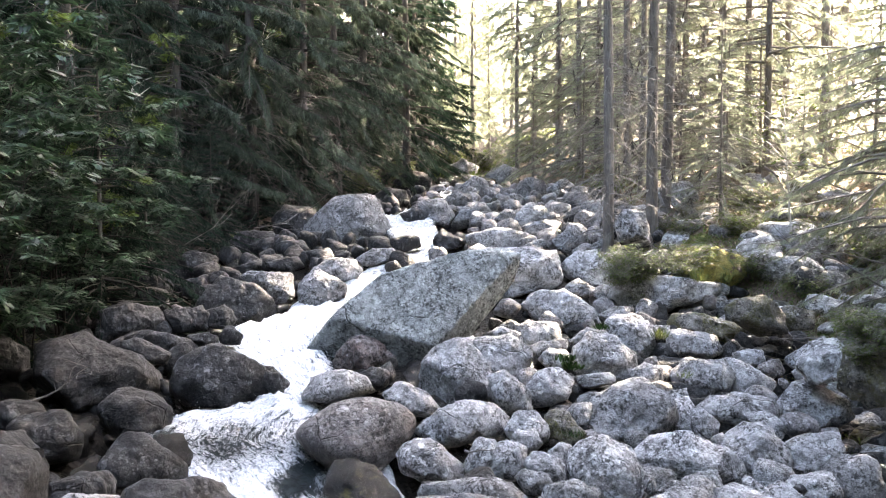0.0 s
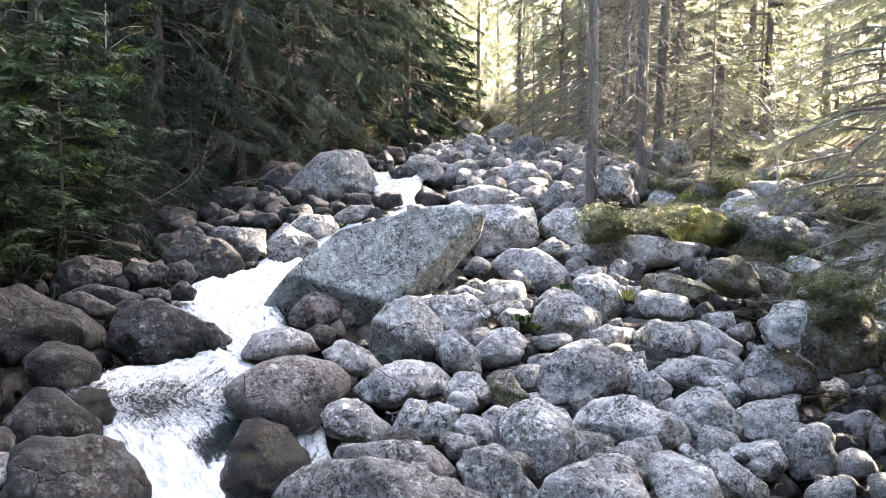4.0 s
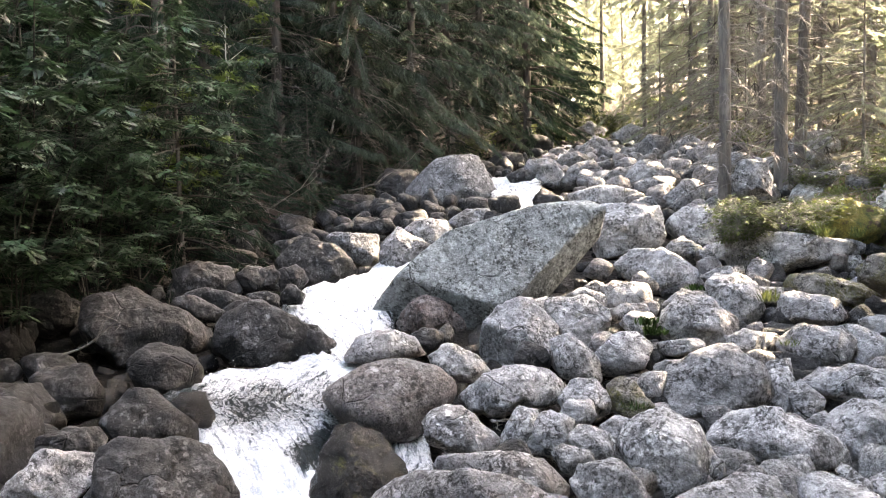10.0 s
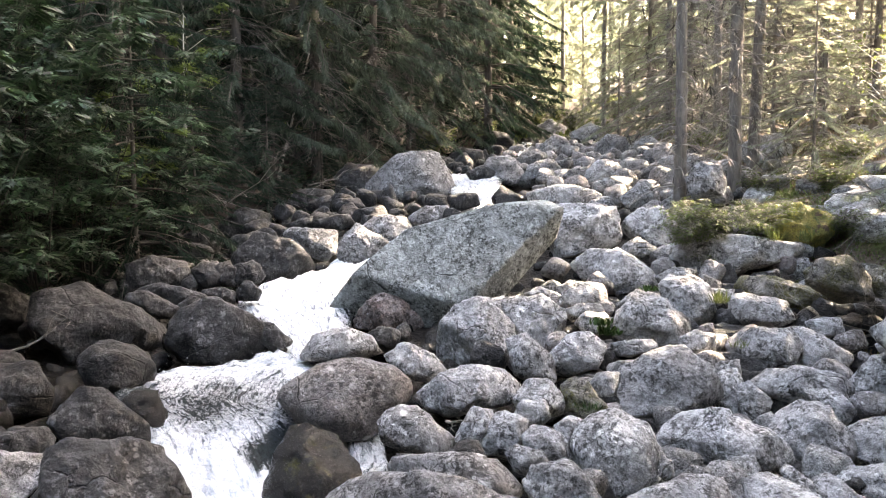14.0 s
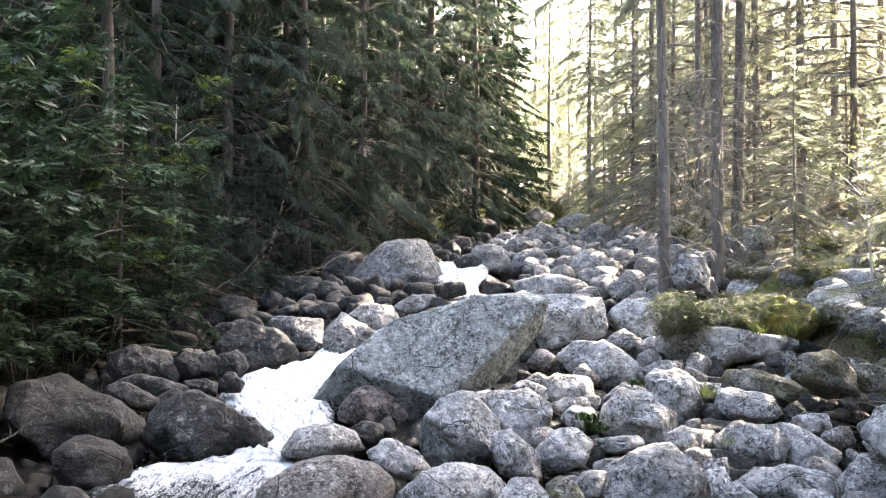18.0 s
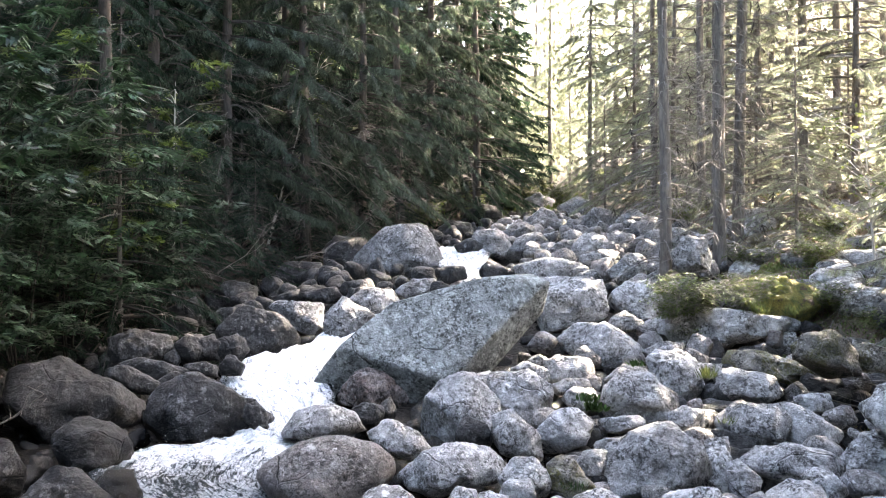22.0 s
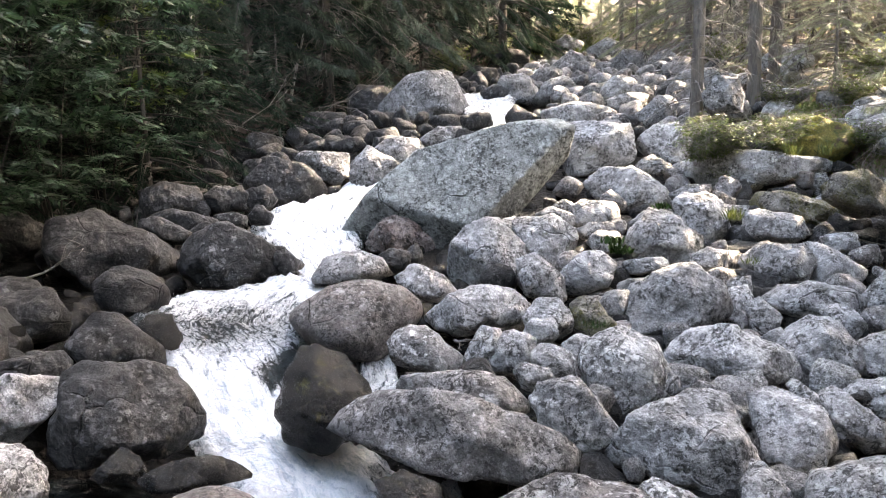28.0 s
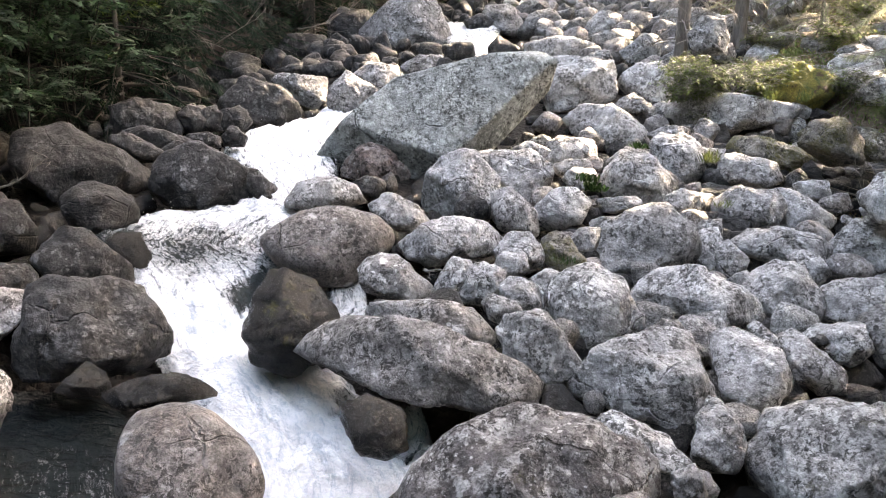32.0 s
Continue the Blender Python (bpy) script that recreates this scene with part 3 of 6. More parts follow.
def rock(kind, at, yaw, pitch, half, cuts, seed):
    """One boulder. cuts: its sides, as an angle in degrees seen from the stream's lower end and a distance in metres."""
    rng = random.Random(seed)
    size = (sum(d for _, d in cuts) / len(cuts)) * 2
    smooth = kind == "umber"
    normals, dists = [], []
    if kind == "slab":
        # one wide flat face leaning back, a narrow top, an undercut end and a broken foot
        for ang, d in cuts:
            c, s = math.cos(radians(ang)), math.sin(radians(ang))
            normals.append((c, 0.0, s)), dists.append(d * 1.01)
            normals.append((c * 0.85, -0.53, s * 0.85)), dists.append(d * 0.85 + 0.20)
        for n, point in (((-0.04, -0.90, 0.42), (0.0, -0.42, 0.0)), ((0.62, -0.70, -0.36), (1.38, -0.20, 0.52)), ((0.0, -0.45, 0.90), (0.9, -0.16, 0.80)), ((-0.30, -0.86, -0.42), (-1.05, -0.30, -0.62)), ((0.0, 1.0, 0.0), (0.0, 0.6, 0.0))):
            n = Vector(n).normalized()
            normals.append(tuple(n)), dists.append(n.dot(Vector(point)))
    else:
        for ang, d in cuts:
            c, s = math.cos(radians(ang)), math.sin(radians(ang))
            normals.append((c, 0.0, s)), dists.append(d * 1.035)
            k = radians(rng.uniform(30, 55))
            n = (c * math.cos(k), -math.sin(k), s * math.cos(k))
            normals.append(n), dists.append((d * math.cos(k) + half * math.sin(k)) * rng.uniform(0.74, 0.97))
            normals.append((c * 0.8, 0.6, s * 0.8)), dists.append((d * 0.8 + half * 0.6) * rng.uniform(0.8, 0.95))
        for _ in range(2):
            n = Vector((rng.uniform(-0.4, 0.4), -1.0, rng.uniform(-0.1, 0.55))).normalized()
            normals.append(tuple(n)), dists.append(half * rng.uniform(0.85, 1.05))
        normals.append((0.0, 1.0, 0.0)), dists.append(half)
        for _ in range(2 if smooth else 9):
            n = Vector((rng.gauss(0, 0.8), -1.0, rng.gauss(0.3, 0.8))).normalized()
            far = (BALLS[3][0] * hewn(BALLS[3][0], normals, dists, 30)[:, None] @ np.array(n[:])).max()
            normals.append(tuple(n)), dists.append(far * rng.uniform(0.82, 0.95))
    unit, faces = BALLS[6 if kind == "slab" else 5 if size > 0.62 and at[1] < 18 or at[1] < 7.5 else 4]
    r = hewn(unit, normals, dists, 9 if smooth else 120 if kind == "slab" else rng.uniform(30, 110))
    pts = roughen(unit * r[:, None], unit, size, seed, 0.018 if kind == "slab" else 0.026 if smooth else 0.058)
    PLACED.append((at[0], at[1], at[2], size / 2))
    me = mesh_of("boulder", pts, faces, STONE[kind])
    ob = new("boulder", me)
    ob.matrix_world = pose(*at, pitch, 0, yaw)
    if kind == "mound":
        ob.name = "moss_mound"
        return tagged(ob, LOOK[kind], "mound")
    return tagged(ob, LOOK[kind], "boulder", "boulders in the stream bed")


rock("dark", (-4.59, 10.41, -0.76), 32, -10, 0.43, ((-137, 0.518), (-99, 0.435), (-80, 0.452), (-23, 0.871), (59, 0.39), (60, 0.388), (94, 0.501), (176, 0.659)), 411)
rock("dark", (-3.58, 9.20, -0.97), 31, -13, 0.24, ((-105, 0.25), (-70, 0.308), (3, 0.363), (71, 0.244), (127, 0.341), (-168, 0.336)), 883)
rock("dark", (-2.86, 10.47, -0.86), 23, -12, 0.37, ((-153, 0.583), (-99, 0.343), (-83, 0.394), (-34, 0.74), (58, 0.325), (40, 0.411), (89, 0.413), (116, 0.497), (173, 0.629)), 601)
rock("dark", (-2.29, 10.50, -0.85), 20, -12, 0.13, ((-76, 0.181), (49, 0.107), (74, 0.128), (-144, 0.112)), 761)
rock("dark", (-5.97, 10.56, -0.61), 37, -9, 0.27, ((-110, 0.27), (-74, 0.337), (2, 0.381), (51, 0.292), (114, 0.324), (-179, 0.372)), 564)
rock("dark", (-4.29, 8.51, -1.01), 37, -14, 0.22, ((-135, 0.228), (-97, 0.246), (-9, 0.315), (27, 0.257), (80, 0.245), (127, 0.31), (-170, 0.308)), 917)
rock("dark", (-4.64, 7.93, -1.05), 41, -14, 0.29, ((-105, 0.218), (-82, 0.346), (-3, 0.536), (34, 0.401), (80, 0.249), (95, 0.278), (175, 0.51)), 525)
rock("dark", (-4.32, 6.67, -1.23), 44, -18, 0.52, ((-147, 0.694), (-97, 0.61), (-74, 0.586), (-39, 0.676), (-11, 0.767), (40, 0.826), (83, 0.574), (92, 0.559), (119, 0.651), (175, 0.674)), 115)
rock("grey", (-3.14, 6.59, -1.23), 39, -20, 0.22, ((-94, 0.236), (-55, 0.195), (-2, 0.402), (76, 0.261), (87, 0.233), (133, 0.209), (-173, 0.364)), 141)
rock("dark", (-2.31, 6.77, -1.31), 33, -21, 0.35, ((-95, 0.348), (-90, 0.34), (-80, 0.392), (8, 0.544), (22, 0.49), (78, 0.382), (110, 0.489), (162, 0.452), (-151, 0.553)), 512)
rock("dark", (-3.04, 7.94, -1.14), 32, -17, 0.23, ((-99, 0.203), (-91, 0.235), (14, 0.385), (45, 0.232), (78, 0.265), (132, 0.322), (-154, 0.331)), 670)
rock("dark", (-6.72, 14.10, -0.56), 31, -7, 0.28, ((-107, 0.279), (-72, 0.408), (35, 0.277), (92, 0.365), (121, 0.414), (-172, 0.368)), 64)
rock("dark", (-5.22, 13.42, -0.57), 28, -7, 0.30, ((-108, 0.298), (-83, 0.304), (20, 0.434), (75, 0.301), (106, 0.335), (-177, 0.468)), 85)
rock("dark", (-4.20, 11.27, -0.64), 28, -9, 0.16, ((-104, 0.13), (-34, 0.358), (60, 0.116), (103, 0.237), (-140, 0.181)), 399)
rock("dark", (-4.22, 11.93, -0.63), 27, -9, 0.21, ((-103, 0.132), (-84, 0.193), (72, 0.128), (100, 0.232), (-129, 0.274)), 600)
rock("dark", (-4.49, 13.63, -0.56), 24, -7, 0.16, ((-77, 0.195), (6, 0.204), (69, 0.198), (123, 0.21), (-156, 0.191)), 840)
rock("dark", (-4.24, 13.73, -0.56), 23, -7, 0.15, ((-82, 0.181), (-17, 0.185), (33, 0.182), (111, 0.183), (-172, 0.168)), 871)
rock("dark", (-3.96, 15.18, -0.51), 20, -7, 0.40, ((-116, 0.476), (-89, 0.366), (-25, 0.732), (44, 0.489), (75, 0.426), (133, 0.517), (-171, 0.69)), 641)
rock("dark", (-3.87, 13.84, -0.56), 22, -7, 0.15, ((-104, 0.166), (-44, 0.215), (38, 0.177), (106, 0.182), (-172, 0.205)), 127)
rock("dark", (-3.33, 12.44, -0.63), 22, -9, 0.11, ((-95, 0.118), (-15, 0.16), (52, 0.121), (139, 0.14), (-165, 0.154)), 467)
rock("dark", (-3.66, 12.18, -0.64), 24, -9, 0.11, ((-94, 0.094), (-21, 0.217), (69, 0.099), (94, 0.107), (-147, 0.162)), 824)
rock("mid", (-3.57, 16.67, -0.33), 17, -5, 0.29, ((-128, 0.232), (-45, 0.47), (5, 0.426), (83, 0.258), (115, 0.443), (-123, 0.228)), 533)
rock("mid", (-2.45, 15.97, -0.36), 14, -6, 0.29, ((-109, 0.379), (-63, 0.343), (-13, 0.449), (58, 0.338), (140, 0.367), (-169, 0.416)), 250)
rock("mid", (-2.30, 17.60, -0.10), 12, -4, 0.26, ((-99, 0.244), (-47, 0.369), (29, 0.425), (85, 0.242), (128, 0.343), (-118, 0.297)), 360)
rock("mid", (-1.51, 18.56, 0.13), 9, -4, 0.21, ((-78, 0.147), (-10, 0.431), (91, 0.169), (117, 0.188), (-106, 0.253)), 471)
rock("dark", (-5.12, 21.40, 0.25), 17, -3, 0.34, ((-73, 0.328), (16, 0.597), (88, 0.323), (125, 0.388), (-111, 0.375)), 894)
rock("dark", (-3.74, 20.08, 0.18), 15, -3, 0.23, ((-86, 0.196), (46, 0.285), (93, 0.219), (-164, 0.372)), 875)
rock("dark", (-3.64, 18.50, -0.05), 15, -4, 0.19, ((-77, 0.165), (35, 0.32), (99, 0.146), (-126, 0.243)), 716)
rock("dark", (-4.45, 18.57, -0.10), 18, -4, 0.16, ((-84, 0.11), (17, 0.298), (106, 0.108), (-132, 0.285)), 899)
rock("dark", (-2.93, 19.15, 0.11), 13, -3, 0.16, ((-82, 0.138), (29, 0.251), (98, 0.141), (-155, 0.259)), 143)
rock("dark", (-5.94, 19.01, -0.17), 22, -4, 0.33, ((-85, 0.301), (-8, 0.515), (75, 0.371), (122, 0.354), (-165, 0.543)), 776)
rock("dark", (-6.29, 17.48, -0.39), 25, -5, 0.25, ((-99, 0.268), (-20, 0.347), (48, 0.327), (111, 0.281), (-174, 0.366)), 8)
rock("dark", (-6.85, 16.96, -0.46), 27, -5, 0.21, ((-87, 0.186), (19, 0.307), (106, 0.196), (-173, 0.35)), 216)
rock("mid", (-2.60, 22.60, 0.71), 10, -1, 0.69, ((-158, 1.15), (-113, 0.93), (-82, 0.689), (-59, 0.935), (29, 0.899), (93, 0.742), (120, 0.734), (148, 1)), 729)
rock("dark", (-4.16, 23.00, 0.78), 13, -1, 0.40, ((-161, 0.634), (-90, 0.458), (-45, 0.5), (39, 0.548), (84, 0.421), (139, 0.58)), 122)
rock("dark", (-0.93, 19.68, 0.36), 6, -3, 0.19, ((-78, 0.166), (22, 0.329), (95, 0.163), (-161, 0.308)), 488)
rock("slab", (-0.39, 13.08, -0.24), 7, -7, 0.55, ((-135, 1.84), (-104, 1.27), (-96, 1.11), (-80, 0.919), (-62, 0.81), (-43, 0.918), (-8, 1.53), (58, 1.54), (95, 0.797), (105, 0.64), (131, 0.789), (140, 0.958)), 106)
rock("red", (-1.20, 12.45, -0.93), 12, -10, 0.22, ((-105, 0.295), (-82, 0.276), (10, 0.442), (52, 0.283), (79, 0.261), (129, 0.331), (161, 0.419)), 4)
rock("grey", (1.69, 16.00, -0.02), -1, -4, 0.45, ((-148, 0.603), (-79, 0.362), (-72, 0.359), (-5, 0.592), (23, 0.663), (90, 0.439), (117, 0.568), (169, 0.594)), 184)
rock("grey", (2.14, 14.38, -0.53), -4, -7, 0.34, ((-112, 0.318), (-82, 0.342), (20, 0.564), (56, 0.33), (97, 0.36), (125, 0.502), (-134, 0.421)), 133)
rock("grey", (2.60, 15.26, -0.26), -6, -6, 0.15, ((-90, 0.132), (-24, 0.254), (63, 0.159), (124, 0.175), (-147, 0.245)), 332)
rock("grey", (4.05, 15.10, -0.33), -11, -6, 0.45, ((-139, 0.995), (-93, 0.335), (-74, 0.289), (-36, 0.905), (79, 0.394), (88, 0.315), (103, 0.367), (126, 0.77)), 601)
rock("grey", (5.13, 15.23, -0.19), -16, -6, 0.17, ((-94, 0.137), (-3, 0.291), (68, 0.147), (102, 0.175), (-143, 0.222)), 462)
rock("moss", (4.62, 13.60, -0.74), -15, -8, 0.24, ((-143, 0.635), (-103, 0.213), (-97, 0.187), (-78, 0.332), (47, 0.428), (75, 0.17), (89, 0.238), (123, 0.545)), 580)
rock("grey", (3.11, 13.11, -0.78), -9, -9, 0.28, ((-125, 0.311), (-50, 0.411), (8, 0.335), (53, 0.324), (91, 0.364), (138, 0.455), (-161, 0.323)), 611)
rock("grey", (3.06, 14.07, -0.55), -8, -8, 0.14, ((-77, 0.104), (-8, 0.25), (82, 0.132), (118, 0.127), (-136, 0.228)), 847)
rock("grey", (3.60, 13.22, -0.73), -11, -9, 0.11, ((-88, 0.126), (-8, 0.139), (90, 0.111), (-162, 0.134)), 695)
rock("grey", (4.00, 12.79, -0.87), -14, -10, 0.25, ((-95, 0.229), (-59, 0.299), (20, 0.402), (80, 0.221), (107, 0.297), (-178, 0.391)), 638)
rock("grey", (3.80, 11.61, -1.13), -14, -12, 0.26, ((-113, 0.344), (-74, 0.245), (-18, 0.368), (24, 0.4), (97, 0.244), (132, 0.326), (-172, 0.402)), 993)
rock("grey", (4.47, 11.61, -1.15), -17, -13, 0.22, ((-154, 0.24), (-85, 0.276), (-36, 0.318), (49, 0.258), (74, 0.201), (63, 0.166), (-167, 0.272)), 346)
rock("grey", (2.45, 12.15, -0.96), -7, -11, 0.30, ((-110, 0.346), (-83, 0.351), (-5, 0.432), (42, 0.357), (79, 0.363), (133, 0.417), (-174, 0.424)), 261)
rock("grey", (2.40, 12.98, -0.76), -6, -9, 0.14, ((-78, 0.092), (23, 0.278), (83, 0.128), (125, 0.136), (-130, 0.262)), 3)
rock("grey", (2.16, 11.25, -1.06), -6, -13, 0.12, ((-80, 0.082), (17, 0.239), (99, 0.078), (-142, 0.212)), 821)
rock("grey", (1.57, 13.08, -0.73), -2, -9, 0.20, ((-110, 0.244), (-72, 0.195), (21, 0.317), (83, 0.193), (126, 0.268), (-174, 0.311)), 298)
rock("grey", (1.59, 12.41, -0.83), -2, -10, 0.12, ((-78, 0.085), (30, 0.226), (102, 0.085), (-149, 0.228)), 499)
rock("grey", (1.69, 11.97, -0.91), -3, -11, 0.13, ((-81, 0.139), (0, 0.183), (86, 0.139), (134, 0.163), (-132, 0.17)), 543)
rock("grey", (1.03, 12.95, -0.73), 1, -9, 0.13, ((-97, 0.103), (-16, 0.258), (67, 0.111), (114, 0.161), (-119, 0.132)), 780)
rock("grey", (1.16, 13.42, -0.65), 0, -9, 0.09, ((-16, 0.142), (65, 0.087), (119, 0.109), (-111, 0.072)), 888)
rock("grey", (0.39, 12.13, -0.83), 4, -11, 0.15, ((-123, 0.187), (-21, 0.187), (17, 0.17), (115, 0.196), (-162, 0.183)), 386)
rock("grey", (0.91, 11.89, -0.91), 1, -11, 0.28, ((-149, 0.314), (-112, 0.343), (-36, 0.403), (2, 0.349), (58, 0.333), (96, 0.366), (-176, 0.368)), 782)
rock("grey", (0.19, 11.22, -0.97), 6, -12, 0.33, ((-118, 0.426), (-84, 0.383), (-35, 0.484), (13, 0.464), (48, 0.413), (93, 0.415), (159, 0.444), (-171, 0.485)), 141)
rock("grey", (0.89, 10.51, -1.08), 2, -14, 0.19, ((-111, 0.21), (-60, 0.314), (28, 0.197), (45, 0.178), (105, 0.305), (-166, 0.214)), 240)
rock("grey", (1.42, 10.86, -1.08), -2, -13, 0.20, ((-96, 0.243), (-69, 0.201), (-31, 0.255), (52, 0.286), (98, 0.229), (144, 0.224), (-166, 0.343)), 984)
rock("grey", (2.36, 10.06, -1.28), -8, -16, 0.38, ((-150, 0.536), (-120, 0.499), (-52, 0.34), (-79, 0.354), (-7, 0.552), (25, 0.532), (53, 0.501), (106, 0.405), (107, 0.406), (-179, 0.567)), 843)
rock("grey", (2.99, 11.58, -1.06), -10, -12, 0.14, ((-87, 0.123), (1, 0.205), (81, 0.141), (118, 0.149), (-158, 0.214)), 239)
rock("grey", (3.18, 10.73, -1.19), -12, -14, 0.10, ((-79, 0.097), (5, 0.126), (104, 0.098), (-179, 0.129)), 729)
rock("grey", (3.06, 10.05, -1.28), -12, -15, 0.15, ((-94, 0.26), (-15, 0.137), (22, 0.162), (115, 0.244), (175, 0.127), (-168, 0.157)), 404)
rock("grey", (3.26, 9.87, -1.32), -14, -16, 0.13, ((-70, 0.17), (-17, 0.169), (51, 0.139), (109, 0.213), (-170, 0.127)), 562)
rock("grey", (3.97, 10.51, -1.31), -16, -15, 0.25, ((-100, 0.195), (-79, 0.232), (-12, 0.447), (55, 0.31), (93, 0.19), (137, 0.398), (-119, 0.296)), 223)
rock("grey", (3.28, 9.38, -1.36), -14, -17, 0.07, ((-58, 0.071), (38, 0.092), (124, 0.064), (-116, 0.082)), 250)
rock("grey", (2.75, 8.94, -1.44), -12, -19, 0.29, ((-104, 0.276), (-91, 0.232), (-79, 0.262), (-24, 0.52), (47, 0.386), (76, 0.253), (90, 0.258), (142, 0.447), (-160, 0.535)), 398)
rock("grey", (3.65, 9.23, -1.45), -17, -18, 0.27, ((-92, 0.309), (-59, 0.338), (0, 0.365), (45, 0.297), (71, 0.309), (125, 0.366), (166, 0.359), (-142, 0.329)), 919)
rock("grey", (4.13, 10.00, -1.36), -18, -16, 0.13, ((-119, 0.115), (-46, 0.192), (43, 0.126), (71, 0.127), (125, 0.192), (-137, 0.127)), 591)
rock("grey", (4.34, 9.19, -1.49), -21, -18, 0.23, ((-115, 0.295), (-70, 0.235), (7, 0.276), (97, 0.245), (123, 0.248), (-171, 0.312)), 57)
rock("grey", (5.01, 10.75, -1.35), -21, -14, 0.28, ((-88, 0.28), (-57, 0.314), (28, 0.424), (66, 0.304), (123, 0.35), (141, 0.341), (-148, 0.436)), 272)
rock("grey", (5.79, 12.33, -1.05), -22, -11, 0.24, ((-120, 0.266), (-75, 0.344), (3, 0.284), (21, 0.259), (126, 0.275), (124, 0.273), (-133, 0.276)), 349)
rock("grey", (5.35, 11.77, -1.13), -21, -12, 0.10, ((-68, 0.123), (26, 0.1), (120, 0.118), (-144, 0.103)), 564)
rock("grey", (4.76, 12.33, -0.98), -17, -11, 0.13, ((-80, 0.113), (16, 0.194), (101, 0.11), (-153, 0.192)), 670)
rock("lich", (1.75, 8.38, -1.43), -5, -20, 0.29, ((-149, 0.333), (-135, 0.326), (-92, 0.43), (-40, 0.401), (-6, 0.355), (28, 0.358), (65, 0.369), (107, 0.421), (134, 0.43), (178, 0.404)), 359)
rock("grey", (0.26, 9.53, -1.19), 6, -16, 0.26, ((-108, 0.308), (-74, 0.208), (-80, 0.198), (-10, 0.484), (39, 0.436), (87, 0.245), (110, 0.247), (130, 0.325), (-149, 0.483)), 4)
rock("grey", (1.01, 9.45, -1.22), 1, -16, 0.16, ((-108, 0.162), (-80, 0.188), (-13, 0.252), (42, 0.175), (86, 0.188), (145, 0.22), (-153, 0.227)), 217)
rock("grey", (0.95, 9.07, -1.26), 2, -17, 0.11, ((-106, 0.124), (-42, 0.133), (19, 0.147), (98, 0.12), (141, 0.135), (-146, 0.156)), 796)
rock("grey", (0.41, 8.59, -1.29), 6, -19, 0.13, ((-79, 0.166), (-46, 0.126), (12, 0.18), (75, 0.199), (149, 0.117), (-135, 0.227)), 449)
rock("grey", (0.69, 8.56, -1.32), 4, -19, 0.15, ((-89, 0.168), (-55, 0.165), (7, 0.21), (70, 0.191), (123, 0.171), (162, 0.183), (-146, 0.24)), 497)
rock("grey", (1.12, 8.35, -1.36), 0, -20, 0.15, ((-127, 0.141), (-94, 0.171), (-9, 0.228), (42, 0.151), (79, 0.159), (129, 0.249), (-161, 0.193)), 528)
rock("grey", (0.93, 8.02, -1.36), 2, -21, 0.11, ((-95, 0.112), (-34, 0.167), (47, 0.119), (75, 0.101), (132, 0.172), (-144, 0.12)), 992)
rock("grey", (1.29, 8.74, -1.32), -1, -19, 0.10, ((-50, 0.113), (-15, 0.105), (90, 0.124), (137, 0.102), (-128, 0.128)), 87)
rock("moss", (1.46, 9.54, -1.24), -2, -16, 0.14, ((-110, 0.15), (-78, 0.184), (40, 0.135), (62, 0.158), (118, 0.221), (-166, 0.183)), 33)
rock("grey", (1.71, 9.95, -1.20), -4, -15, 0.11, ((-48, 0.129), (-8, 0.133), (98, 0.129), (136, 0.13), (-134, 0.144)), 362)
rock("umber", (-1.00, 9.15, -1.23), 15, -16, 0.42, ((-141, 0.505), (-112, 0.429), (-87, 0.433), (-49, 0.448), (15, 0.753), (62, 0.556), (87, 0.443), (112, 0.47), (129, 0.542)), 874)
rock("grey", (-1.35, 10.35, -0.95), 15, -13, 0.22, ((-85, 0.128), (-94, 0.154), (-53, 0.373), (39, 0.334), (74, 0.212), (102, 0.222), (144, 0.353), (-148, 0.441)), 996)
rock("dark", (-0.93, 10.76, -0.91), 12, -12, 0.12, ((-82, 0.135), (-6, 0.19), (73, 0.131), (121, 0.146), (-121, 0.133)), 137)
rock("grey", (-0.41, 10.06, -1.04), 10, -14, 0.18, ((-102, 0.166), (-61, 0.263), (42, 0.203), (67, 0.166), (118, 0.252), (-141, 0.212)), 642)
rock("mid", (-0.16, 8.42, -1.28), 10, -19, 0.19, ((-113, 0.181), (-81, 0.228), (-15, 0.373), (52, 0.182), (85, 0.217), (126, 0.307), (-160, 0.28)), 444)
rock("mid", (0.35, 7.65, -1.38), 7, -22, 0.23, ((-101, 0.142), (-94, 0.171), (-13, 0.527), (40, 0.345), (87, 0.156), (88, 0.157), (141, 0.503), (-123, 0.296)), 279)
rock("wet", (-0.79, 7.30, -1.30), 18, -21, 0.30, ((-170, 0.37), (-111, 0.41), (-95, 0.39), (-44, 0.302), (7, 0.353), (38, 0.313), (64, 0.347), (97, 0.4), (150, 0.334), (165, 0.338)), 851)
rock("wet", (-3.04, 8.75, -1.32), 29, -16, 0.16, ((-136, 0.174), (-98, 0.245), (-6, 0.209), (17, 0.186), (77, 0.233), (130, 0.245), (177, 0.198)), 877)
rock("dark", (-3.27, 7.10, -1.07), 37, -17, 0.20, ((-176, 0.236), (-98, 0.142), (-17, 0.252), (36, 0.222), (90, 0.122), (96, 0.128)), 931)
rock("mid", (0.48, 6.89, -1.50), 8, -26, 0.42, ((-99, 0.21), (-111, 0.264), (-94, 0.343), (-78, 0.533), (20, 0.928), (65, 0.328), (66, 0.317), (72, 0.319), (92, 0.413), (129, 0.821), (-154, 0.861)), 457)
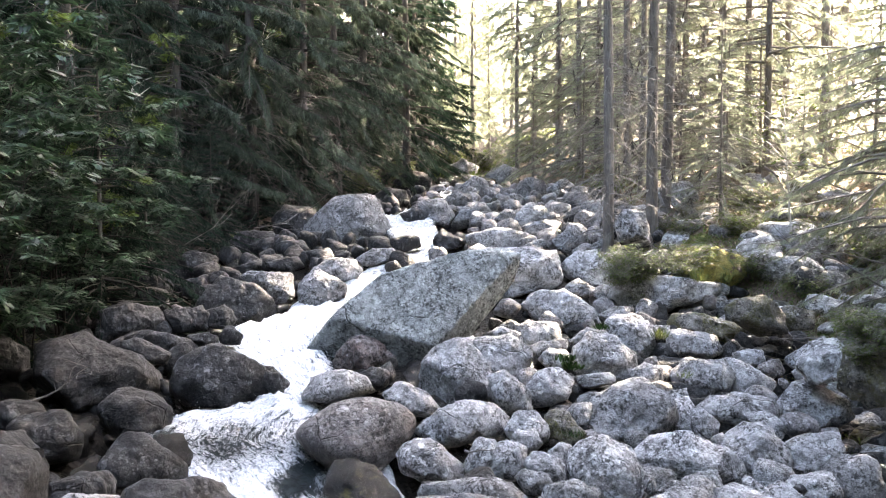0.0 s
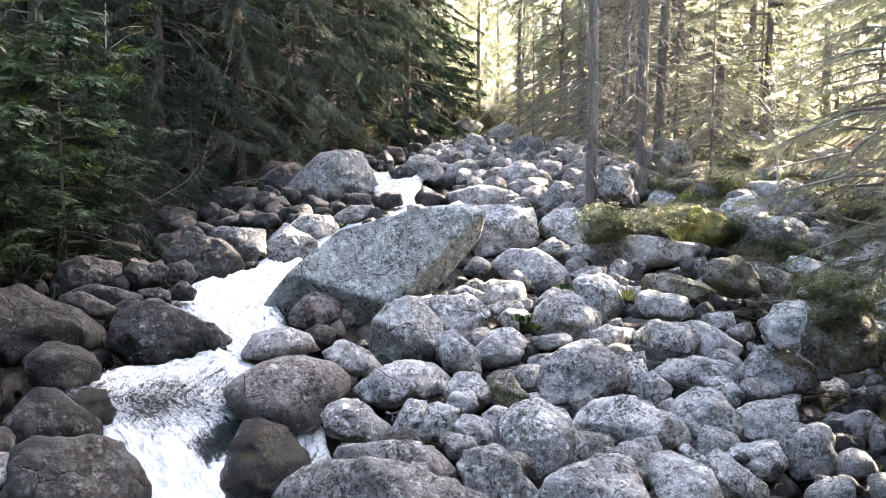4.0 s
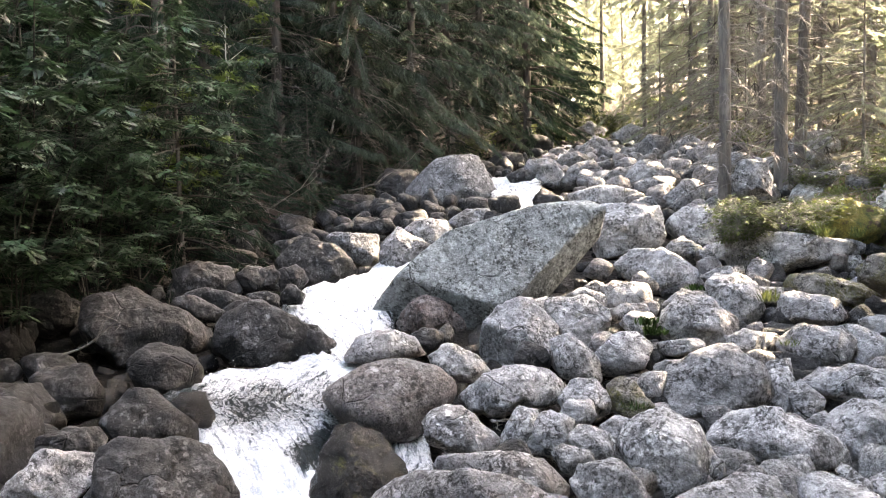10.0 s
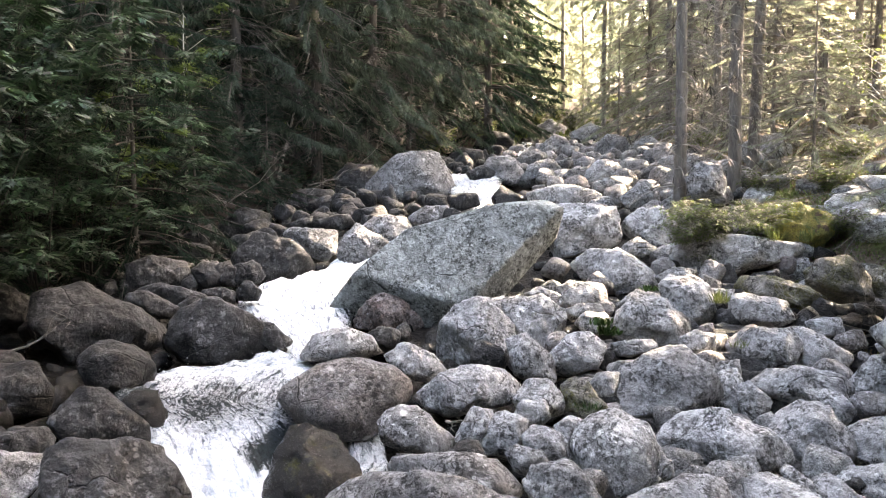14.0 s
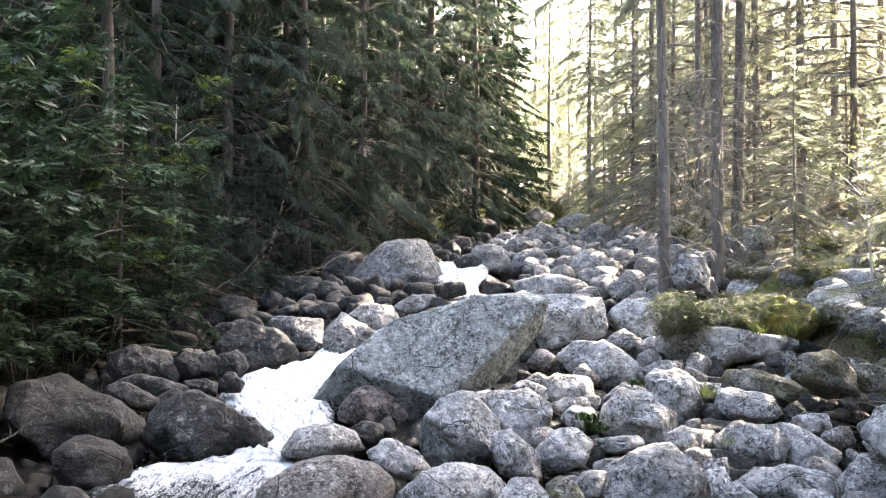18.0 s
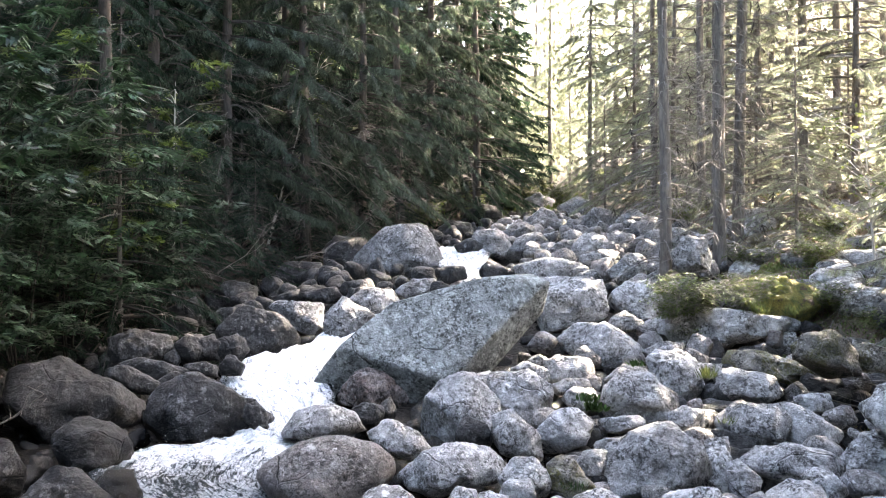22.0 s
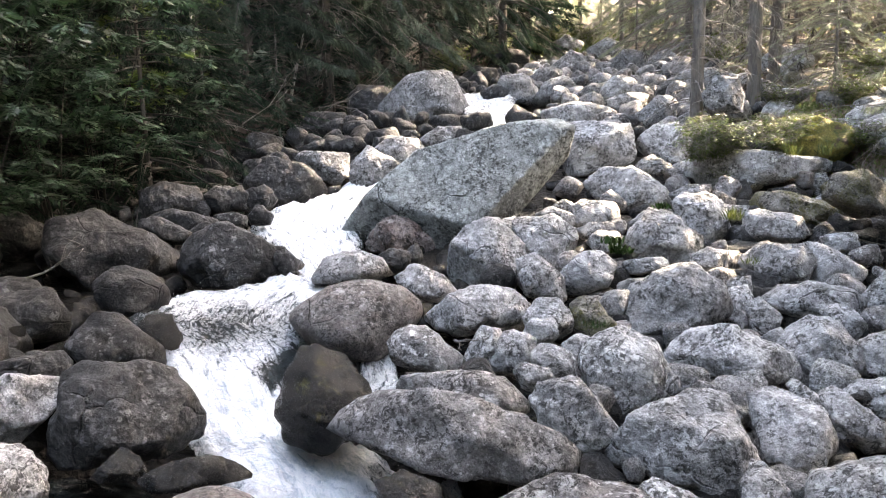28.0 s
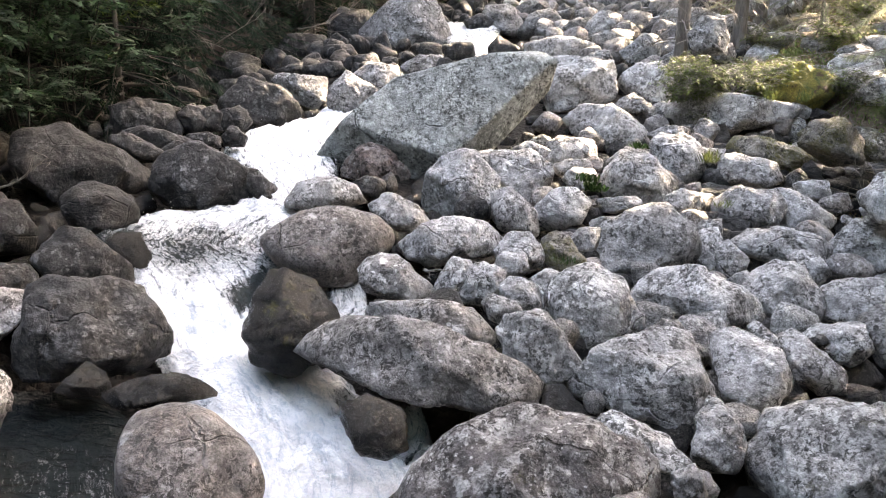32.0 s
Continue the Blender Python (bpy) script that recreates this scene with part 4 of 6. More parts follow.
rock("lich", (1.28, 7.39, -1.45), -0, -23, 0.21, ((-120, 0.204), (-82, 0.278), (-15, 0.364), (33, 0.223), (48, 0.208), (92, 0.266), (142, 0.382), (-152, 0.245)), 368)
rock("grey", (2.15, 7.13, -1.55), -9, -25, 0.31, ((-100, 0.286), (-102, 0.289), (-42, 0.482), (1, 0.439), (30, 0.394), (93, 0.385), (120, 0.355), (142, 0.425), (-136, 0.51)), 803)
rock("grey", (2.97, 7.49, -1.56), -15, -23, 0.23, ((-130, 0.273), (-63, 0.338), (-29, 0.291), (26, 0.256), (65, 0.265), (113, 0.359), (-161, 0.227)), 760)
rock("grey", (3.23, 7.92, -1.52), -17, -21, 0.13, ((-142, 0.057), (-96, 0.233), (23, 0.134), (38, 0.09), (56, 0.111), (123, 0.302), (-124, 0.04)), 900)
rock("grey", (3.53, 7.77, -1.56), -19, -22, 0.17, ((-120, 0.155), (-73, 0.243), (11, 0.232), (56, 0.123), (105, 0.285), (-147, 0.147)), 302)
rock("grey", (3.93, 8.31, -1.55), -21, -20, 0.17, ((-109, 0.158), (-48, 0.206), (26, 0.224), (111, 0.153), (129, 0.192), (-105, 0.15)), 365)
rock("umber", (-0.86, 5.39, -1.61), 27, -31, 0.34, ((-153, 0.41), (-100, 0.395), (-27, 0.516), (0, 0.471), (26, 0.393), (44, 0.409), (79, 0.459), (94, 0.492), (162, 0.442), (173, 0.42)), 616)
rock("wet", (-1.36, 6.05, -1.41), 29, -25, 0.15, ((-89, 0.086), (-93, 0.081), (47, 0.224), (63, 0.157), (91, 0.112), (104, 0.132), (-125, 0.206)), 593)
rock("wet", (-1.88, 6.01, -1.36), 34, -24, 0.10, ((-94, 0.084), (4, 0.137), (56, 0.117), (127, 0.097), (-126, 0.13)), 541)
rock("patch", (1.28, 5.82, -1.70), -0, -32, 0.43, ((-84, 0.361), (-38, 0.643), (16, 0.769), (49, 0.632), (81, 0.465), (70, 0.485), (125, 0.486), (127, 0.487), (139, 0.548), (-139, 0.784)), 446)
rock("lich", (2.01, 6.21, -1.59), -8, -29, 0.15, ((-103, 0.155), (-21, 0.275), (49, 0.147), (72, 0.129), (116, 0.272), (-131, 0.126)), 241)
rock("grey", (2.54, 6.41, -1.59), -14, -28, 0.14, ((-78, 0.206), (-17, 0.171), (28, 0.148), (56, 0.181), (175, 0.131), (-113, 0.21)), 131)
rock("lich", (3.29, 6.38, -1.72), -21, -28, 0.35, ((-138, 0.483), (-98, 0.418), (-42, 0.424), (-3, 0.455), (62, 0.43), (57, 0.435), (104, 0.421), (116, 0.444), (168, 0.503), (-158, 0.501)), 513)
rock("mid", (2.25, 5.84, -1.62), -12, -31, 0.08, ((-66, 0.089), (29, 0.085), (124, 0.095), (-161, 0.089)), 709)
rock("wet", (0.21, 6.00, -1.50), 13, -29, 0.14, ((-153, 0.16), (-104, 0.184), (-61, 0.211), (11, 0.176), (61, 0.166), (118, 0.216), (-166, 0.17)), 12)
rock("grey", (-2.65, 5.83, -1.37), 40, -23, 0.18, ((-95, 0.19), (-4, 0.233), (29, 0.199), (67, 0.203), (91, 0.219), (-177, 0.193)), 318)
rock("grey", (4.54, 8.65, -1.58), -24, -19, 0.21, ((-68, 0.266), (9, 0.238), (84, 0.246), (127, 0.288), (-148, 0.225)), 180)
rock("dark", (3.72, 8.22, -1.52), -19, -20, 0.05, ((-56, 0.047), (48, 0.066), (122, 0.045), (-120, 0.06)), 946)
rock("mid", (2.38, 8.06, -1.45), -10, -21, 0.08, ((-80, 0.064), (-62, 0.085), (50, 0.107), (101, 0.077), (128, 0.085), (-122, 0.117)), 385)
rock("mid", (2.13, 8.12, -1.42), -8, -21, 0.06, ((-43, 0.071), (7, 0.053), (73, 0.084), (174, 0.049), (-133, 0.076)), 639)
rock("grey", (2.59, 6.65, -1.56), -14, -26, 0.10, ((-71, 0.123), (11, 0.145), (67, 0.095), (50, 0.082), (165, 0.133), (-124, 0.119)), 232)
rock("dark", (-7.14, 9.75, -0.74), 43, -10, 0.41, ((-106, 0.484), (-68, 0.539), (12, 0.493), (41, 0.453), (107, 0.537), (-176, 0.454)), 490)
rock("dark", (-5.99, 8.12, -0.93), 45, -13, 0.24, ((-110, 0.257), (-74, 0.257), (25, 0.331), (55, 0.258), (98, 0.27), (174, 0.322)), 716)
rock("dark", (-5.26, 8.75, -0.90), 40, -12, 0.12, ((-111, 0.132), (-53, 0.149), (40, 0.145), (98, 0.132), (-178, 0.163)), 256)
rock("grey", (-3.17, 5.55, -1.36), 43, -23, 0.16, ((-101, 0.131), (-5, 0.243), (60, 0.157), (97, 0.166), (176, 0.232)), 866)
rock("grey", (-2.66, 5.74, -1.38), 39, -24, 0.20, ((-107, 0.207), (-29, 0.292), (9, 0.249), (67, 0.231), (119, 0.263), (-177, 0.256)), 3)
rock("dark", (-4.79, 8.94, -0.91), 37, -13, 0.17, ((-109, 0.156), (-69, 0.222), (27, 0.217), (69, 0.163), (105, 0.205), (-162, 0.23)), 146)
# upstream boulders outside the sun take darker kinds, their shade painted in
rock("mid", (-0.25, 23.32, 1.02), 3, -1, 0.32, ((-99, 0.319), (-25, 0.512), (35, 0.426), (90, 0.346), (154, 0.476), (-109, 0.327)), 419)
rock("mid", (0.76, 22.31, 0.95), 1, -1, 0.28, ((-79, 0.29), (-50, 0.259), (47, 0.469), (106, 0.275), (150, 0.316), (-110, 0.443)), 194)
rock("mid", (1.14, 30.16, 1.73), -0, 1, 0.35, ((-78, 0.315), (25, 0.542), (76, 0.447), (128, 0.347), (-103, 0.391)), 380)
rock("mid", (1.38, 23.31, 1.17), -1, -1, 0.16, ((-63, 0.127), (17, 0.287), (110, 0.121), (-146, 0.26)), 504)
rock("mid", (1.67, 21.36, 0.86), -2, -2, 0.23, ((-74, 0.191), (-10, 0.375), (105, 0.187), (119, 0.195), (-119, 0.353)), 933)
rock("grey", (2.36, 21.35, 0.92), -4, -1, 0.30, ((-97, 0.284), (-72, 0.307), (33, 0.441), (77, 0.328), (124, 0.332), (-155, 0.548)), 962)
rock("grey", (2.45, 19.89, 0.67), -4, -2, 0.23, ((-82, 0.227), (-29, 0.318), (77, 0.263), (107, 0.212), (-146, 0.348)), 819)
rock("grey", (1.36, 19.27, 0.46), -1, -3, 0.33, ((-97, 0.233), (-80, 0.275), (0, 0.771), (81, 0.259), (99, 0.251), (-161, 0.769)), 459)
rock("grey", (2.07, 18.28, 0.36), -3, -3, 0.15, ((-79, 0.1), (44, 0.258), (114, 0.108), (-100, 0.174)), 325)
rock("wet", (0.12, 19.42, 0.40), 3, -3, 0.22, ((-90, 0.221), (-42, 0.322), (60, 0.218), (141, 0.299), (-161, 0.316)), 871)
rock("grey", (3.01, 18.68, 0.50), -6, -3, 0.24, ((-82, 0.255), (-8, 0.32), (68, 0.305), (128, 0.252), (-132, 0.324)), 60)
rock("grey", (2.94, 16.31, 0.02), -7, -5, 0.31, ((-84, 0.345), (-8, 0.45), (41, 0.38), (99, 0.362), (132, 0.395), (-133, 0.372)), 863)
rock("grey", (3.62, 16.39, 0.11), -9, -5, 0.19, ((-84, 0.234), (-8, 0.243), (59, 0.237), (122, 0.246), (-162, 0.234)), 661)
rock("mid", (2.90, 26.92, 1.61), -4, 0, 0.36, ((-68, 0.371), (13, 0.514), (80, 0.46), (143, 0.379), (-104, 0.453)), 25)
rock("mid", (3.93, 26.45, 1.67), -6, 0, 0.27, ((-42, 0.332), (49, 0.338), (119, 0.285), (-121, 0.288)), 466)
rock("grey", (4.20, 21.42, 1.09), -9, -1, 0.33, ((-74, 0.275), (-23, 0.573), (79, 0.33), (97, 0.297), (135, 0.406), (-103, 0.362)), 475)
rock("mid", (4.92, 20.16, 0.93), -11, -1, 0.27, ((-118, 0.278), (-43, 0.39), (35, 0.302), (95, 0.315), (-169, 0.36)), 806)
rock("mid", (2.51, 33.14, 2.20), -3, 1, 0.39, ((-83, 0.409), (-10, 0.565), (68, 0.468), (119, 0.435), (-149, 0.552)), 123)
rock("dark", (-1.91, 29.64, 1.41), 6, -0, 0.34, ((-77, 0.342), (12, 0.565), (82, 0.328), (126, 0.399), (-108, 0.329)), 701)
rock("dark", (-1.29, 34.94, 2.06), 4, 1, 0.43, ((-79, 0.386), (11, 0.722), (82, 0.444), (126, 0.484), (-132, 0.633)), 671)
rock("mid", (0.97, 39.35, 2.77), 0, 2, 0.38, ((-88, 0.308), (-17, 0.679), (71, 0.376), (116, 0.393), (-131, 0.546)), 689)
rock("mid", (0.47, 26.03, 1.32), 1, -0, 0.26, ((-74, 0.237), (-14, 0.426), (86, 0.255), (115, 0.25), (-132, 0.374)), 809)
rock("dark", (-0.79, 23.10, 0.95), 5, -1, 0.20, ((-90, 0.167), (-33, 0.314), (72, 0.21), (110, 0.188), (-143, 0.33)), 339)
rock("mid", (3.57, 17.67, 0.36), -8, -4, 0.19, ((-86, 0.182), (-36, 0.244), (59, 0.239), (121, 0.185), (-149, 0.302)), 278)
rock("grey", (6.04, 14.00, -0.58), -20, -8, 0.18, ((-81, 0.153), (3, 0.321), (69, 0.193), (105, 0.166), (-144, 0.266)), 659)
rock("moss", (5.43, 14.00, -0.60), -18, -8, 0.26, ((-109, 0.286), (-67, 0.302), (10, 0.389), (75, 0.264), (107, 0.307), (-164, 0.37)), 193)
rock("mid", (4.05, 17.13, 0.86), -13, -2, 0.25, ((-89, 0.278), (-13, 0.359), (29, 0.299), (82, 0.311), (148, 0.324), (-158, 0.334)), 445)
rock("grey", (7.23, 15.72, 0.59), -25, -3, 0.27, ((-84, 0.214), (-17, 0.472), (76, 0.254), (117, 0.282), (-142, 0.439)), 591)
rock("mid", (9.31, 18.71, 1.28), -26, -1, 0.34, ((-89, 0.304), (-14, 0.517), (66, 0.335), (111, 0.364), (-151, 0.468)), 297)
rock("mound", (5.19, 15.43, 0.10), -19, -5, 0.35, ((-83, 0.332), (-35, 0.506), (23, 0.537), (75, 0.398), (116, 0.372), (152, 0.501), (-107, 0.401)), 134)
rock("moss", (5.59, 10.23, -0.74), -29, -11, 0.31, ((-66, 0.374), (8, 0.347), (70, 0.41), (119, 0.396), (175, 0.361), (-118, 0.407)), 935)


rock("moss", (5.04, 12.70, -0.37), -20, -8, 0.30, ((-122, 0.271), (-81, 0.292), (17, 0.319), (45, 0.265), (106, 0.272), (157, 0.344)), 951)
rock("moss", (5.62, 12.90, -0.44), -22, -8, 0.30, ((-150, 0.317), (-86, 0.173), (-12, 0.342), (81, 0.166), (111, 0.17)), 952)
# dark boulder put in for the shaded hollow of the bank
rock("dark", (6.67, 14.60, -0.03), -23, -5, 0.30, ((-138, 0.226), (-70, 0.19), (14, 0.247), (84, 0.213), (146, 0.215)), 953)
rock("lich", (5.07, 10.60, -0.65), -23, -11, 0.30, ((-143, 0.297), (-74, 0.266), (-9, 0.278), (34, 0.314), (107, 0.254), (153, 0.237)), 954)


def pebble(seed):
    rng = random.Random(seed)
    unit, faces = BALLS[3]
    nrm = [Vector((rng.gauss(0, 1), rng.gauss(0, 1), rng.gauss(0, 1))).normalized()[:] for _ in range(11)] + [(1, 0, 0), (-1, 0, 0), (0, 1, 0), (0, -1, 0), (0, 0, 1), (0, 0, -1)]
    r = np.minimum(hewn(unit, nrm, [rng.uniform(0.75, 1.1) for _ in nrm], 14), 1.4)
    return roughen(unit * r[:, None], unit, 1.0, seed, 0.06), faces


def loose_stones():
    """Smaller stones that fill the bed between the boulders: the near ones singly, the rest as one heap."""
    rng = random.Random(5)
    shapes = [pebble(k) for k in range(10)]
    # gap stones, on the dry side too, wear near-black kinds as painted shade
    singles = [mesh_of("stone", v, f, WET_GAP if k % 3 else DARK) for k, (v, f) in enumerate(shapes)]
    pale = [mesh_of("stone", v, f, (DARK, DARK, WET_GAP)[k % 3]) for k, (v, f) in enumerate(shapes)]
    heaps = {True: ([], []), False: ([], [])}
    count = 0
    y = 2.9
    while y < 37:
        step = 0.34 if y < 14 else 0.5 if y < 26 else 0.8
        x = bank_left(y) - 0.3
        while x < bank_right(y) + 0.3:
            px, py = x + rng.uniform(-0.15, 0.15), y + rng.uniform(-0.15, 0.15)
            x += step
            s = rng.uniform(0.08, 0.2) * (1.0 if y < 20 else 1.7 if y < 28 else 2.3)
            if channel(px, py) > 0.3 and y < 27:
                continue
            at = pose(px, py, ground_z(px, py) + 0.1 * s, rng.uniform(0, 40), rng.uniform(0, 40), rng.uniform(0, 360)) @ Matrix.Diagonal((s, s * rng.uniform(0.8, 1.3), s * rng.uniform(0.6, 0.9), 1))
            k = rng.randrange(10)
            dry = px > 0.9 + 0.12 * (py - 5)
            if dry:
                at = Matrix.Translation((0, 0, 0.06)) @ at @ Matrix.Scale(1.3, 4)
            if 4.4 < py < 10.4 and count < 295:
                count += 1
                ob = new("stone", (pale if dry else singles)[k])
                ob.matrix_world = at
                tagged(ob, "small stone coloured dark like the shaded gap between boulders" if dry else "small dark stone wedged between the boulders", "stone", "small stones in the bed")
                continue
            v, f = shapes[k]
            verts, out = heaps[dry]
            base = len(verts)
            m = np.array(at)
            verts.extend(v @ m[:3, :3].T + m[:3, 3])
            out.extend(tuple(i + base for i in t) for t in f)
        y += step
    for dry, (verts, out) in heaps.items():
        tagged(new("loose_stones", mesh_of("loose_stones", verts, out, DARK if dry else WET_GAP)), "loose stones between the dry boulders, darkened for gap shade" if dry else "loose dark stones filling the stream bed", "stones", kind="stuff")


def bank_stones():
    """Mossy and pale stones strewn over the sunny bank, by kind of stone."""
    rng = random.Random(17)
    shapes = [pebble(40 + k) for k in range(8)]
    heaps = [([], []) for _ in range(4)]
    for made in range(120):
        y = rng.uniform(9.0, 16) if made < 60 else rng.uniform(14, 27)
        x = bank_right(y) + rng.uniform(-0.2, 4.5)
        s = rng.uniform(0.12, 0.42)
        k = rng.randrange(8)
        m = np.array(pose(x, y, ground_z(x, y) + 0.1 * s, rng.uniform(-20, 20), rng.uniform(-20, 20), rng.uniform(0, 360)) @ Matrix.Diagonal((s, s * rng.uniform(0.8, 1.4), s * rng.uniform(0.5, 0.8), 1)))
        verts, out = heaps[k % 4]
        base = len(verts)
        verts.extend(shapes[k][0] @ m[:3, :3].T + m[:3, 3])
        out.extend(tuple(i + base for i in t) for t in shapes[k][1])
    for made in range(90):
        y = rng.uniform(8.5, 16.5)
        x = bank_right(y) + rng.uniform(-0.5, 2.6)
        s = rng.uniform(0.1, 0.34)
        k = rng.randrange(8)
        m = np.array(pose(x, y, ground_z(x, y) + 0.15 * s, rng.uniform(-30, 30), rng.uniform(-30, 30), rng.uniform(0, 360)) @ Matrix.Diagonal((s, s * rng.uniform(0.8, 1.4), s * rng.uniform(0.6, 0.9), 1)))
        verts, out = heaps[k % 4]
        base = len(verts)
        verts.extend(shapes[k][0] @ m[:3, :3].T + m[:3, 3])
        out.extend(tuple(i + base for i in t) for t in shapes[k][1])
    for (verts, out), stone in zip(heaps, (MOSSY, LICHEN, MID, GREY)):
        tagged(new("bank_stones", mesh_of("bank_stones", verts, out, stone)), "stones half sunk in the litter of the bank", "stones", kind="stuff")


def wedged_stones():
    """Stones the size of a head that close the gaps between the boulders."""
    rng = random.Random(29)
    grey = [mesh_of("boulder", *pebble(60 + k), (GREY, LICHEN, GREY, MID)[k % 4]) for k in range(12)]
    dark = [mesh_of("boulder", *pebble(80 + k), (DARK, DARK, WET_GAP)[k % 3]) for k in range(9)]
    heaps = {True: ([], []), False: ([], [])}
    made = 0
    for _ in range(9000):
        y = 4.6 + 27.0 * rng.random() ** 1.5
        x = rng.uniform(bank_left(y), bank_right(y) + 0.2)
        r = rng.uniform(0.09, 0.24) * (1.0 if y < 16 else 1.35)
        z = bed(x, y) - 0.26 - 0.5 * (0.2 - r)
        if channel(x, y) > 0.12 or any(math.hypot(x - a, y - b) < 0.80 * k + 0.55 * r for a, b, c, k in PLACED if abs(b - y) < 2.5):
            continue
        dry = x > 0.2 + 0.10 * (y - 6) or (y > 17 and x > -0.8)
        PLACED.append((x, y, z, r))
        me = rng.choice(grey if dry else dark)
        at = pose(x, y, z, rng.uniform(-30, 30), rng.uniform(-30, 30), rng.uniform(0, 360)) @ Matrix.Diagonal((r, r * rng.uniform(0.75, 1.2), r * rng.uniform(0.7, 1.0), 1))
        made += 1
        if made > 420:
            break
        if y < 9.5:
            ob = new("boulder", me)
            ob.matrix_world = at
            tagged(ob, "small grey boulder wedged between larger ones" if dry else "small dark boulder wedged between damp rocks", "boulder", "boulders in the stream bed")
            continue
        verts, out = heaps[dry]
        base = len(verts)
        verts.extend(at @ v.co for v in me.vertices)
        out.extend(tuple(i + base for i in p.vertices) for p in me.polygons)
    for dry, (verts, out) in heaps.items():
        # the left heap holds damp and painted shade in one dark colour
        tagged(new("wedged_stones", mesh_of("wedged_stones", verts, out, UMBER if dry else DARK)), "grey stones filling the gaps between boulders" if dry else "damp stones in the gaps, coloured dark with shade", "stones", kind="stuff")


wedged_stones()
loose_stones()
bank_stones()


# ---- plants ----
SPRIG_V, SPRIG_F = [], []


def sprig_template():
    """A twig of needles, one long, with short side shoots."""
    def tri(*pts):
        b = len(SPRIG_V)
        SPRIG_V.extend(pts)
        SPRIG_F.append(tuple(range(b, b + len(pts))))
    tri((0, 0, 0), (0.45, 0.16, 0), (1, 0, 0), (0.45, -0.16, 0))
    tri((0, 0, 0), (0.45, 0, 0.16), (1, 0, 0), (0.45, 0, -0.16))
    for a in (0.12, 0.36, 0.60):
        for s in (1, -1):
            k = 1.0 - 0.45 * a
            tri((a, 0, 0), (a + 0.22, s * 0.62 * k, -0.05), (a + 0.34, s * 0.80 * k, -0.12), (a + 0.12, s * 0.10, 0.03))


sprig_template()
LEAF_V = [(0, 0, 0), (0.35, 0.30, 0.07), (0.72, 0.22, 0.03), (1, 0, -0.10), (0.72, -0.22, 0.03), (0.35, -0.30, 0.07), (0.5, 0, -0.02)]
PINNATE_V, PINNATE_F = [], []


def pinnate_template():
    """A feathered leaf: pairs of narrow leaflets along a stalk, and one at its tip."""
    def leaflet(x, s, k):
        b = len(PINNATE_V)
        PINNATE_V.extend([(x, 0, 0), (x + 0.10 * k, s * 0.26 * k, 0.03), (x + 0.26 * k, s * 0.66 * k, -0.10), (x - 0.05 * k, s * 0.36 * k, -0.02)])
        PINNATE_F.append((b, b + 1, b + 2, b + 3))
    for i in range(4):
        for s in (1, -1):
            leaflet(0.10 + 0.20 * i, s, 1.05 + 0.4 * math.sin(i * 0.9))
    b = len(PINNATE_V)
    PINNATE_V.extend([(0.9, 0, 0), (1.08, 0.10, 0.0), (1.3, 0, -0.1), (1.08, -0.10, 0.0)])
    PINNATE_F.append((b, b + 1, b + 2, b + 3))


pinnate_template()
LEAF_F = [(0, 6, 1), (1, 6, 2), (2, 6, 3), (3, 6, 4), (4, 6, 5), (5, 6, 0)]


def scatter(name, tv, tf, at, ahead, size, width, material, rng, roll=0.6):
    """One mesh of many small pieces: template tv, tf at each place, along its direction."""
    at, ahead, size = np.array(at), np.array(ahead), np.array(size)
    ahead /= np.linalg.norm(ahead, axis=1)[:, None] + 1e-9
    up = np.tile((0.0, 0.0, 1.0), (len(at), 1)) + rng.normal(0, roll, (len(at), 3))
    side = np.cross(up, ahead)
    side /= np.linalg.norm(side, axis=1)[:, None] + 1e-9
    top = np.cross(ahead, side)
    t = np.array(tv)
    v = at[:, None] + size[:, None, None] * (t[None, :, :1] * ahead[:, None] + width * (t[None, :, 1:2] * side[:, None] + t[None, :, 2:] * top[:, None]))
    k = len(tv)
    faces = []
    for i in range(len(at)):
        b = i * k
        faces.extend(tuple(j + b for j in f) for f in tf)
    return mesh_of(name, v.reshape(-1, 3), faces, material, smooth=False)


def tubes(name, lines, material, sides=4):
    """One mesh of tapering sticks; each line is a list of places with radii."""
    verts, faces = [], []
    for line in lines:
        base = len(verts)
        for i, (p, r) in enumerate(line):
            q = Vector(line[min(i + 1, len(line) - 1)][0]) - Vector(line[max(i - 1, 0)][0])
            q.normalize()
            a = q.orthogonal().normalized()
            b = q.cross(a)
            for k in range(sides):
                t = 2 * math.pi * k / sides
                verts.append(Vector(p) + (a * math.cos(t) + b * math.sin(t)) * r)
        for i in range(len(line) - 1):
            for k in range(sides):
                m, n = base + i * sides + k, base + i * sides + (k + 1) % sides
                faces.append((m, n, n + sides, m + sides))
    return mesh_of(name, verts, faces, material)


